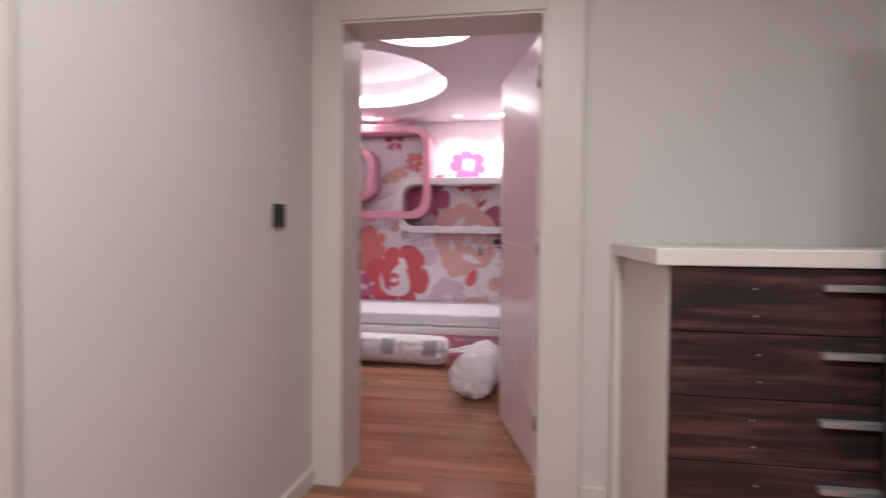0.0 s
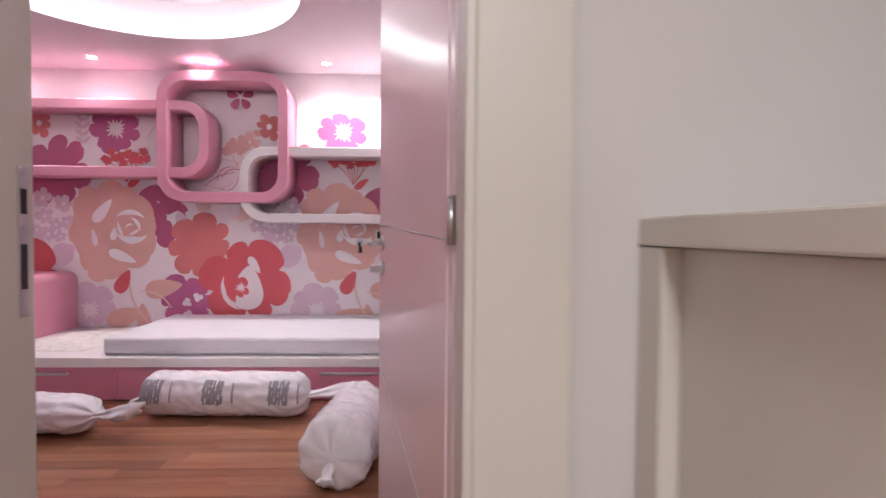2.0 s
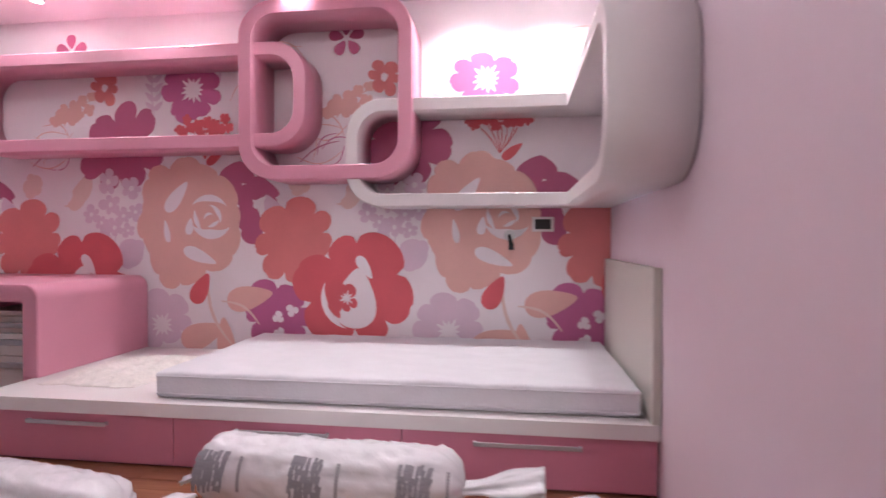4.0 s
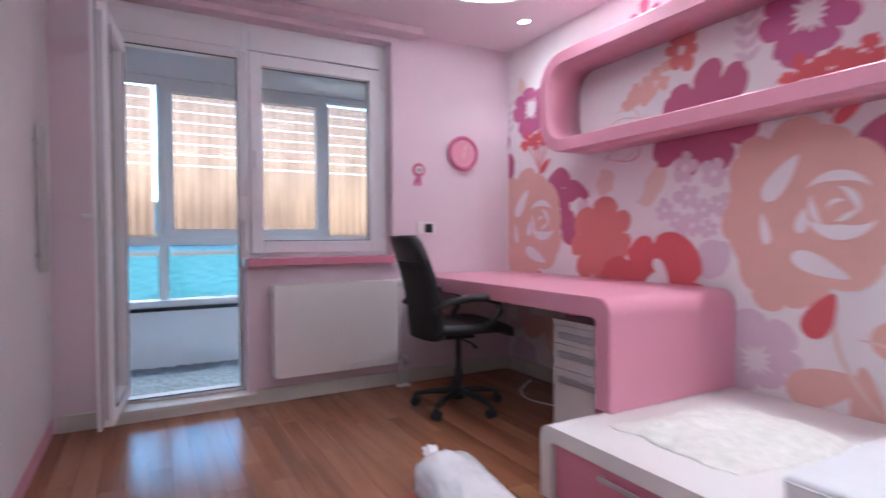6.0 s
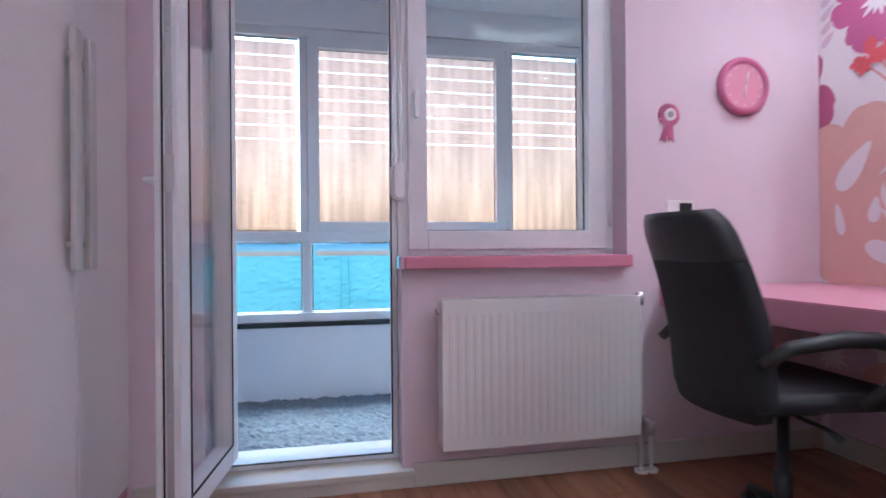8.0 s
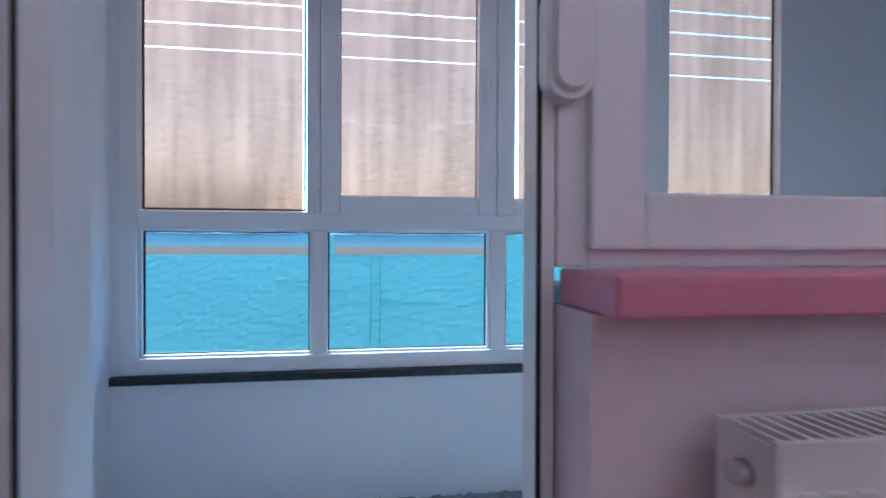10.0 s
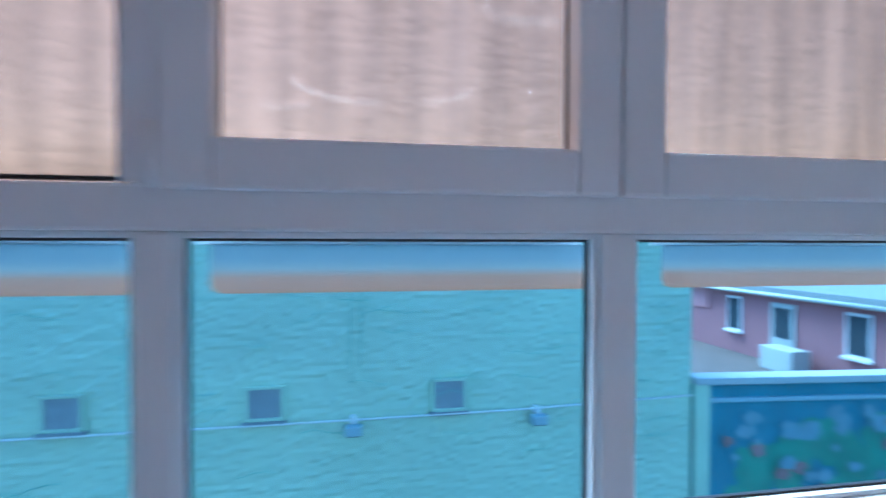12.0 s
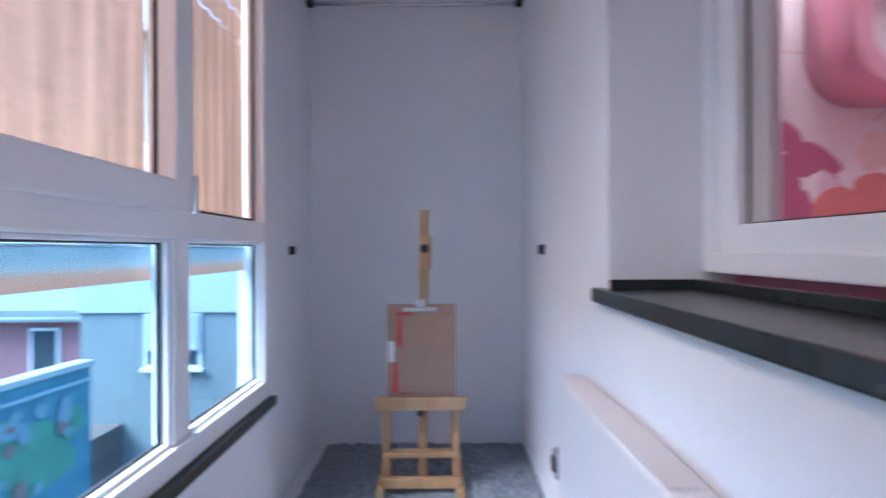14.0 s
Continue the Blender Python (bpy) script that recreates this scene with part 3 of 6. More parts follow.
def drawer_cabinet():
    x0, x1, y0, y1 = 0.842, 2.15, 2.255, 3.045
    th = empty("drawer_cabinet", (x0 + x1) / 2, (y0 + y1) / 2, 0, "tall chest of dark striped ebony drawers with cream side", "cabinet")
    part("side_panel", box(x0, x0 + 0.03, y0, y1, 0, 1.055, 0.003), M_TRIM, th, "cream lacquered side panel")
    part("side_panel", box(x1 - 0.03, x1, y0, y1, 0, 1.055, 0.003), M_TRIM, th, "cream lacquered side panel")
    part("filler_strip", box(x0 - 0.034, x0 - 0.001, 2.965, y1, 0, 1.055, 0.002), M_TRIM, th, "cream filler strip at the wall")
    part("carcass", box(x0 + 0.03, x1 - 0.03, y0 + 0.03, y1, 0.06, 1.05), M_BLACK, th)
    h = (1.055 - 0.035) / 6
    for k in range(6):
        z = 0.035 + k * h
        dr = part("drawer_front", box(x0 + 0.002, x1 - 0.002, y0 - 0.020, y0 - 0.001, z + 0.0015, z + h - 0.0015, 0.0015, 1), M_EBONY, th)
        for pu, pz in ((1.065, 0.045), (1.062, 0.115)):
            part("pin_hole", tube([(pu - 0.012 * (k % 2), y0 - 0.0205, z + pz), (pu - 0.012 * (k % 2), y0 - 0.0215, z + pz)], 0.0028, 8), M_GREYBAR, dr, "tiny pale pin mark")
        part("handle", box(1.205, 1.55, y0 - 0.046, y0 - 0.0205, z + h - 0.056, z + h - 0.040, 0.002), M_GREYBAR, dr, "flat satin metal pull")


drawer_cabinet()
whole("countertop", box(0.806, 2.18, 2.225, 3.048, 1.057, 1.102, 0.004), M_TRIM, "thick cream countertop on the drawer cabinet", "countertop", pivot=(1.4, 2.6, 1.057))


def bamboo_door():
    """A dark framed hallway door with a frosted pane and a bamboo print."""
    th = empty("door_2", 1.24, 1.98, 0, "open dark wood hallway door with bamboo-printed frosted pane", "door", kind="structure")
    a, b = Vector((1.310, 2.150, 0)), Vector((2.095, 1.965, 0))
    d = (b - a).normalized()
    n = Vector((d.y, -d.x, 0))
    w = (b - a).length
    m = Matrix(((d.x, n.x, 0, a.x), (d.y, n.y, 0, a.y), (0, 0, 1, 0), (0, 0, 0, 1)))

    def put(name, bb, mat, parent, label=""):
        bmesh.ops.transform(bb, matrix=m, verts=bb.verts)
        return part(name, bb, mat, parent, label)
    put("stile", box(0, 0.150, -0.02, 0.02, 0.01, 2.04, 0.002), M_DARKDOOR, th)
    put("stile", box(w - 0.10, w, -0.02, 0.02, 0.01, 2.04, 0.002), M_DARKDOOR, th)
    put("rail", box(0.150, w - 0.10, -0.02, 0.02, 0.01, 0.12, 0.002), M_DARKDOOR, th)
    put("rail", box(0.150, w - 0.10, -0.02, 0.02, 1.92, 2.04, 0.002), M_DARKDOOR, th)
    pane = put("pane", box(0.150, w - 0.10, -0.006, 0.006, 0.12, 1.92), M_FROST, th, "silvery frosted pane")
    rnd = random.Random(5)
    bb = bmesh.new()
    for k in range(210):
        u, z = 0.165 + (w - 0.30) * rnd.random() ** 1.5, 0.14 + 1.74 * rnd.random() ** 1.9
        ang = radians(rnd.choice((-30, -150, -50, -130, -10, -170)) + rnd.uniform(-14, 14))
        ln = rnd.uniform(0.045, 0.085)
        wd, way = ln * 0.075, (-0.28 if math.cos(ang) > 0 else 0.28)
        c, s = math.cos(ang), math.sin(ang)
        pts = [(0, 0), (0.35 * ln, wd), (0.7 * ln, wd * 0.6), (ln, 0), (0.7 * ln, -wd * 0.6), (0.35 * ln, -wd)]
        bb.faces.new([bb.verts.new((u + p * c - (q + way * p * p / ln) * s, 0.0075 + 0.00006 * (k % 60), z + p * s + (q + way * p * p / ln) * c)) for p, q in pts])
    for k in range(5):
        u = 0.17 + k * 0.12
        tube([(u, 0.0072, 0.13), (u + 0.03 * math.sin(k * 2.1), 0.0072, 1.0), (u + 0.02, 0.0072, 1.9)], 0.0016, 5, bb)
    put("bamboo_print", bb, M_BAMBOO, pane, "dark grey bamboo leaf print")
    for z in (1.170, 1.072):
        r = put("rosette", tube([(0.057, 0.02, z), (0.057, 0.030, z)], 0.025, 24), M_STEEL, th, "round chrome rosette")
    put("handle", tube([(0.057, 0.03, 1.170), (0.057, 0.062, 1.170), (0.068, 0.068, 1.171), (0.11, 0.068, 1.180), (0.16, 0.066, 1.184)], [0.011, 0.010, 0.010, 0.009, 0.007], 10), M_STEEL, th, "chrome lever handle")
    put("cylinder", box(0.051, 0.063, 0.03, 0.036, 1.052, 1.092, 0.003), M_BLACK, th)
    put("lock_plate", box(-0.002, 0.001, -0.011, 0.011, 1.02, 1.25, 0.0005, 1), M_STEEL, th)
    put("latch", box(-0.010, 0.0, -0.006, 0.006, 1.16, 1.18, 0.001, 1), M_STEEL, th)


bamboo_door()

# ---- wallpaper print ----
PERIOD = 1.84


def petals(cx, cz, r, n, deep, turn=0.0, squash=1.0, steps=14, sharp=1.0):
    """A flower outline: broad rounded lobes of uneven length with narrow clefts."""
    out = []
    for k in range(n * steps):
        a = 2 * math.pi * k / (n * steps)
        ph, pk = (n * a / (2 * math.pi)) % 1.0, int(n * a / (2 * math.pi) + 1e-6)
        h1, h2 = (math.sin(pk * 12.9 + cx * 78.2) * 43.7) % 1.0, (math.sin(pk * 39.3 + cz * 11.1) * 31.7) % 1.0
        f = abs(math.sin(math.pi * ph ** (0.8 + 0.45 * h1))) ** (0.48 * sharp)
        nick = 0.16 * max(0.0, 1 - abs(ph - 0.35 - 0.3 * h1) / 0.07) if r > 0.12 and h2 > 0.45 else 0.0
        q = r * (1 - deep + deep * (f * (0.72 + 0.52 * h2) - nick)) * (1 + 0.07 * math.sin(2 * a + cx * 5) + 0.05 * math.sin(3 * a + cz * 7))
        w = a + turn + 0.16 * math.sin(2 * a + cz * 9)
        out.append((cx + q * math.cos(w), cz + squash * q * math.sin(w)))
    return out


def leaf(cx, cz, ln, wd, turn):
    c, s = math.cos(radians(turn)), math.sin(radians(turn))
    out = []
    for k in range(24):
        a = 2 * math.pi * k / 24
        u, v = 0.5 * ln * math.cos(a), 0.5 * wd * math.sin(a) * (1 - 0.45 * math.cos(a))
        out.append((cx + u * c - v * s, cz + u * s + v * c))
    return out


def crescent(cx, cz, r, t0, t1, thick):
    out = [(cx + r * math.cos(radians(a)), cz + r * math.sin(radians(a))) for a in np.linspace(t0, t1, 14)]
    back = [(cx + (r - thick * math.sin(math.pi * k / 13)) * math.cos(radians(a)), cz + (r - thick * math.sin(math.pi * k / 13)) * math.sin(radians(a))) for k, a in enumerate(np.linspace(t1, t0, 14))]
    return out + back[1:-1]


def stamens(out, cx, cz, r, n, mat, layer):
    for k in range(n):
        a = 360 * k / n
        ln = r * (0.75 + 0.25 * ((k * 7) % 3) / 2)
        out.append((leaf(cx + 0.55 * ln * math.cos(radians(a)), cz + 0.55 * ln * math.sin(radians(a)), 0.9 * ln, 0.24 * r, a), mat, layer))
    out.append((petals(cx, cz, 0.30 * r, 6, 0.2), mat, layer))


def stroke(points, w):
    pts = [Vector(p) for p in points]
    left, right = [], []
    for i, p in enumerate(pts):
        d = (pts[min(i + 1, len(pts) - 1)] - pts[max(i - 1, 0)]).normalized()
        q = w * (0.35 + 0.65 * math.sin(math.pi * (i + 0.5) / len(pts)))
        left.append((p.x - d.y * q, p.y + d.x * q))
        right.append((p.x + d.y * q, p.y - d.x * q))
    return left + right[::-1]


def curve(p0, p1, bend, n=10):
    a, b = Vector(p0), Vector(p1)
    d = b - a
    side = Vector((-d.y, d.x))
    return [tuple(a + d * (k / n) + side * bend * math.sin(math.pi * k / n)) for k in range(n + 1)]


# 0 ground, 1 peach, 2 red, 3 coral, 4 plum, 5 magenta, 6 lilac, 7 pale peach
def motif():
    """One repeat of the print, drawn on a grid of 0.312 m units (a to the right, b downwards)."""
    s = []
    G = 0.312

    def at(a, b):
        return -2.046 + (a - 3.5) * G, 1.905 - (b - 2.05) * G

    def flower(a, b, r, n, deep, ink, layer, turn=0.0, squash=1.0, sharp=1.0):
        s.append((petals(*at(a, b), r * G, n, deep, turn, squash, 14, sharp), ink, layer))

    def blade(a, b, ln, wd, turn, ink, layer):
        s.append((leaf(*at(a, b), ln * G, wd * G, turn), ink, layer))

    def arc(a, b, r, t0, t1, thick, ink, layer):
        s.append((crescent(*at(a, b), r * G, t0, t1, thick * G), ink, layer))

    def line(a0, b0, a1, b1, bend, w, ink, layer):
        s.append((stroke(curve(at(a0, b0), at(a1, b1), bend), w), ink, layer))

    # thin outline drawings of leaves and tendrils
    for a0, b0, a1, b1, bend in ((5.6, 3.3, 6.6, 2.9, 0.25), (5.7, 3.45, 6.6, 3.35, -0.2), (6.0, 2.7, 6.65, 3.1, 0.3), (5.9, 3.0, 6.7, 2.85, -0.25), (5.8, 2.9, 6.0, 3.5, 0.3), (0.2, 3.4, 0.6, 3.0, 0.25), (0.25, 3.6, 0.75, 3.25, -0.3), (0.3, 3.3, 0.85, 3.1, 0.2), (5.0, 1.2, 5.9, 1.6, 0.2), (5.1, 1.7, 5.8, 1.3, 0.25), (4.3, 2.3, 5.0, 2.0, 0.3), (4.5, 2.6, 5.1, 2.4, -0.25)):
        line(a0, b0, a1, b1, bend, 0.0035, 5 if a0 < 1 else 1, 1)
    line(5.75, 3.55, 6.55, 3.15, 0.1, 0.004, 4, 1)
    # pale sprigs and leaves
    for k in range(4):
        for side in (-1, 1):
            blade(2.65 + 0.10 * side, 1.78 + 0.19 * k, 0.26, 0.10, 90 - 48 * side, 6, 1)
    line(2.65, 2.55, 2.62, 1.6, 0.04, 0.005, 6, 1)
    blade(3.15, 1.50, 0.50, 0.27, 105, 7, 1)
    blade(4.05, 1.85, 0.30, 0.10, 70, 6, 1)
    blade(1.0, 4.05, 0.95, 0.34, 58, 7, 1)
    arc(0.75, 3.9, 0.50, 250, 380, 0.20, 7, 1)
    blade(0.55, 3.95, 0.75, 0.34, 110, 0, 2)
    flower(2.10, 5.35, 0.32, 5, 0.10, 6, 1)
    blade(5.18, 4.45, 0.62, 0.34, 118, 6, 4)
    flower(5.75, 3.95, 0.25, 5, 0.2, 7, 1)
    # small lilac blossoms on stems
    for a, b, r in ((1.22, 4.55, 0.21), (1.66, 4.35, 0.24), (1.75, 4.82, 0.22), (1.95, 4.58, 0.20), (2.22, 4.50, 0.18), (1.45, 4.72, 0.18), (2.05, 4.88, 0.16), (1.52, 4.98, 0.14)):
        flower(a, b, r, 5, 0.50, 6, 2, a * 3, 1.0, 1.3)
        flower(a, b, r * 0.22, 5, 0.2, 0, 3)
    line(1.75, 5.3, 1.95, 4.6, 0.1, 0.003, 6, 1)
    line(1.75, 5.3, 1.40, 4.7, -0.1, 0.003, 6, 1)
    # plum flower with small blossoms over it
    flower(1.95, 3.20, 0.97, 7, 0.36, 4, 3, 0.25, 0.98)
    for a, b in ((1.62, 3.88), (2.14, 4.02)):
        flower(a, b, 0.25, 5, 0.45, 6, 5, a * 2)
        flower(a, b, 0.06, 5, 0.2, 0, 6)
    # peach rose: heaped petals, white folds round its heart
    for a, b, r, n in ((3.40, 4.75, 1.12, 9), (3.05, 4.20, 0.66, 6), (3.75, 4.25, 0.70, 6), (3.25, 5.35, 0.72, 6), (3.85, 5.05, 0.66, 6), (2.75, 4.75, 0.52, 5), (3.30, 3.80, 0.42, 5)):
        flower(a, b, r, n, 0.13, 1, 4, a * 5)
    blade(3.14, 4.20, 0.76, 0.27, 52, 0, 5)
    blade(2.92, 4.90, 0.46, 0.13, 100, 0, 5)
    blade(3.64, 5.40, 0.76, 0.25, -22, 0, 5)
    blade(3.42, 4.80, 0.34, 0.16, 80, 0, 5)
    for r, t0, t1, th, da, db in ((0.42, 25, 150, 0.14, 0.0, -0.02), (0.44, 200, 335, 0.20, 0.05, 0.02), (0.25, -30, 95, 0.10, 0.02, 0.02), (0.30, 150, 250, 0.10, -0.04, 0.0), (0.20, 250, 350, 0.08, 0.03, 0.02), (0.11, 30, 200, 0.06, 0.0, 0.03)):
        arc(3.84 + da, 4.60 + db, r, t0, t1, th, 0, 5)
    # dark buds beside the rose
    for a, b, ln, wd, turn in ((4.35, 3.78, 0.60, 0.48, 60), (4.60, 3.72, 0.50, 0.30, 120), (4.98, 4.08, 0.72, 0.44, -15), (4.62, 4.15, 0.55, 0.40, 40), (4.66, 4.55, 0.70, 0.48, 95), (4.78, 4.85, 0.62, 0.42, 70), (5.15, 4.30, 0.34, 0.24, 100)):
        blade(a, b, ln, wd, turn, 4, 3)
    blade(4.92, 4.32, 0.34, 0.14, 40, 0, 4)
    # magenta flower
    flower(3.45, 2.08, 0.62, 7, 0.26, 5, 3, 0.2, 0.92)
    flower(3.35, 2.45, 0.30, 4, 0.2, 5, 3, 0.5)
    stamens(s, *at(3.5, 2.06), 0.30 * G, 13, 0, 4)
    # red berries
    for k in range(15):
        a, b = 3.22 + 0.075 * k, 2.80 + 0.10 * math.sin(k * 2.3) + 0.05 * math.cos(k * 5.1)
        flower(a, b, 0.115, 5, 0.35, 2, 4, k)
        if k % 2:
            line(a, b, 3.75, 3.45, 0.06, 0.003, 2, 3)
    blade(3.98, 3.42, 0.46, 0.17, 38, 2, 5)
    # plum star and small coral flower
    for k in range(5):
        t = 72 * k + 20
        c, d = math.cos(radians(t)), math.sin(radians(t))
        blade(0.80 + 0.21 * c, 1.18 - 0.21 * d, 0.30, 0.20, t + 180, 4, 3)
    flower(0.80, 1.18, 0.06, 6, 0.2, 0, 4)
    flower(1.55, 1.95, 0.35, 6, 0.40, 3, 3, 0.4, 1.0, 1.2)
    flower(1.55, 1.95, 0.08, 6, 0.3, 0, 4)
    for a, b, r in ((0.60, 2.45, 0.19), (0.42, 2.60, 0.14), (0.86, 2.32, 0.17), (0.78, 2.55, 0.16), (1.02, 2.20, 0.13), (1.18, 2.38, 0.13), (1.25, 2.12, 0.11), (0.95, 2.48, 0.12)):
        flower(a, b, r, 4, 0.32, 1, 2, a * 9)
    line(0.6, 2.7, 1.2, 2.2, 0.1, 0.006, 1, 2)
    # coral and red flowers
    flower(5.62, 5.05, 0.86, 7, 0.28, 3, 4, 0.1)
    flower(6.88, 6.00, 1.16, 6, 0.27, 2, 5, 0.35)
    blade(6.88, 6.20, 1.18, 0.80, 84, 0, 6)
    flower(6.62, 6.22, 0.30, 6, 0.42, 2, 7, 0.3)
    blade(6.46, 6.42, 0.40, 0.18, -60, 2, 7)
    flower(6.52, 6.00, 0.16, 4, 0.4, 2, 7, 0.9)
    stamens(s, *at(6.70, 6.20), 0.16 * G, 9, 0, 8)
    blade(7.06, 5.60, 0.52, 0.20, -56, 0, 6)
    arc(6.78, 6.20, 0.60, 150, 262, 0.14, 0, 6)
    # purple flower with small white marks
    flower(5.30, 6.55, 0.78, 6, 0.34, 5, 3, 0.5, 0.92)
    for a, b, t in ((5.30, 6.60, 0.3), (5.58, 6.46, 1.2), (5.32, 6.92, 2.0)):
        flower(a, b, 0.13, 3, 0.55, 0, 4, t)
    # lilac flower
    flower(2.75, 6.68, 0.66, 7, 0.24, 6, 2, 0.3)
    stamens(s, *at(2.80, 6.80), 0.28 * G, 12, 0, 3)
    # leaves on white stems
    blade(3.66, 6.05, 0.68, 0.34, 62, 2, 4)
    blade(4.70, 6.22, 0.98, 0.46, 12, 1, 3)
    blade(3.70, 6.98, 1.0, 0.48, 20, 1, 3)
    blade(4.18, 7.05, 0.85, 0.36, 96, 1, 3)
    line(3.8, 5.8, 4.35, 7.2, -0.12, 0.010, 7, 3)
    line(4.1, 6.3, 4.9, 6.75, 0.15, 0.008, 7, 3)
    # below the bed and desk line
    flower(4.8, 7.75, 0.60, 6, 0.3, 4, 3, 0.2)
    flower(6.4, 7.55, 0.40, 6, 0.3, 3, 3, 0.7)
    flower(3.2, 7.75, 0.45, 5, 0.2, 6, 2)
    return s


def wallpaper():
    inks = [M_PAPER, M_ROSE, M_RED, M_CORAL, M_PLUM, M_MAG, M_LIL, M_PALE]
    th = whole("wallpaper", box(WEST, EAST, NORTH - 0.003, NORTH - 0.001, 0, CEIL), M_PAPER, "white wallpaper printed with large pink and red flowers", "wallpaper", "structure")
    shapes = sorted(motif(), key=lambda e: e[2])
    for n, (pts, mi, layer) in enumerate(shapes):
        y = NORTH - 0.0035 - 0.00003 * n
        shared = None
        for k in (-2, -1, 0, 1, 2):
            q = [(u + k * PERIOD, v) for u, v in pts]
            lo, hi = min(u for u, v in q), max(u for u, v in q)
            if hi < WEST + 0.03 or lo > EAST - 0.03:
                continue
            cut = lo < WEST or hi > EAST
            use = [(min(max(u, WEST + 0.001), EAST - 0.001), min(max(v, 0.02), CEIL - 0.002)) for u, v in (q if cut else pts)]
            if cut or shared is None:
                clean = [p for i, p in enumerate(use) if (Vector(p) - Vector(use[i - 1])).length > 1e-5]
                me = bpy.data.meshes.new("flower_print")
                me.from_pydata([(u, y, v) for u, v in clean], [], [tuple(range(len(clean)))])
                me.materials.append(inks[mi])
                if not cut:
                    shared = me
            else:
                me = shared
            ob = new("flower_print", me)
            ob.location.x = 0 if cut else k * PERIOD
            ob.parent = th


wallpaper()

# ---- shelves ----
def shelf_loop(name, x0, x1, z0, z1, thick, r, depth, mat, label):
    th = empty(name, (x0 + x1) / 2, NORTH - 0.01, z0, label, "wall shelf", "looped wall shelves")
    o = rounded(x0, x1, z0, z1, r)
    i = rounded(x0 + thick, x1 - thick, z0 + thick, z1 - thick, r - thick * 0.8)
    part("band", ring(o, i, lambda u, v, k: (u, NORTH - 0.010 - (depth - 0.01) * k, v)), mat, th)


shelf_loop("wall_shelf", -3.47, -1.20, 1.49, 2.08, 0.075, 0.20, 0.27, M_PINK, "long pink rounded loop shelf mounted on floral wallpaper")
shelf_loop("wall_shelf", -1.585, -0.590, 1.30, 2.300, 0.078, 0.20, 0.30, M_PINK, "square pink rounded loop shelf hooked through another")


def corner_shelf():
    """The white loop runs along the wallpaper and turns onto the side wall."""
    th = empty("wall_shelf", -0.2, NORTH - 0.01, 1.147, "white rounded loop shelf turning the bedroom corner", "wall shelf", "looped wall shelves")
    sc, end, depth = EAST, EAST + 1.53, 0.27
    o = rounded(-0.97, end, 1.147, 1.737, 0.20)
    i = rounded(-0.97 + 0.07, end - 0.07, 1.217, 1.667, 0.14)
    n = 9

    def with_corner(p):
        zt, zb = max(v for u, v in p), min(v for u, v in p)
        return p[:n] + [(sc, zt)] + p[n:3 * n] + [(sc, zb)] + p[3 * n:]

    def place(u, v, k):
        d = 0.008 + (depth - 0.008) * k
        if abs(u - sc) < 1e-6:
            return (EAST - d, NORTH - d, v)
        if u < sc:
            return (u, NORTH - d, v)
        return (EAST - d, NORTH - (u - sc), v)
    part("band", ring(with_corner(o), with_corner(i), place), M_WHITE, th)


corner_shelf()

# ---- bed ----
def bed():
    th = empty("platform_bed", -1.0, 6.1, 0, "low white platform bed with three pink drawers", "bed")
    x0, x1, yf, zt = -2.435, EAST - 0.002, 5.595, 0.278
    t, r = 0.058, 0.05
    o = []
    for k in range(9):
        a = radians(90 + 90 * k / 8)
        o.append((x0 + r + r * math.cos(a), zt - r + r * math.sin(a)))
    o += [(x0, 0.0), (x0 + t, 0.0)]
    for k in range(9):
        a = radians(180 - 90 * k / 8)
        o.append((x0 + t + 0.02 + 0.02 * math.cos(a), zt - t - 0.02 + 0.02 * math.sin(a)))
    o += [(x1, zt - t), (x1, zt)]
    bm = prism(o, lambda u, v, k: (u, NORTH - 0.012 - k * (NORTH - 0.012 - yf), v))
    bmesh.ops.recalc_face_normals(bm, faces=bm.faces)
    part("top", bm, M_WHITE, th)
    part("body", box(x0 + t + 0.002, x1, yf + 0.04, 6.68, 0.0, zt - t - 0.001), M_PINKDARK, th)
    cuts = (x0 + t + 0.004, -1.455, -0.476, x1 - 0.003)
    for a, b, h0, h1 in ((cuts[0], cuts[1], -2.135, -1.755), (cuts[1], cuts[2], -1.175, -0.775), (cuts[2], cuts[3], -0.193, 0.217)):
        dr = part("drawer", box(a + 0.002, b - 0.002, yf + 0.018, yf + 0.039, 0.012, zt - t - 0.004, 0.002, 1), M_PINKDARK, th)
        bm = box(h0, h1, yf - 0.004, yf + 0.002, 0.168, 0.186, 0.002, 1)
        box(h0, h0 + 0.012, yf + 0.002, yf + 0.019, 0.170, 0.184, bm=bm)
        box(h1 - 0.012, h1, yf + 0.002, yf + 0.019, 0.170, 0.184, bm=bm)
        part("handle", bm, M_GREYBAR, dr, "flat grey metal bar handle")
    return th


bed()
th = empty("headboard", EAST - 0.02, 6.1, 0.28, "plain cream headboard panel against the lilac wall", "headboard")
part("panel", box(EAST - 0.034, EAST - 0.002, 5.59, 6.685, 0.281, 0.86, 0.004), M_TRIM, th)


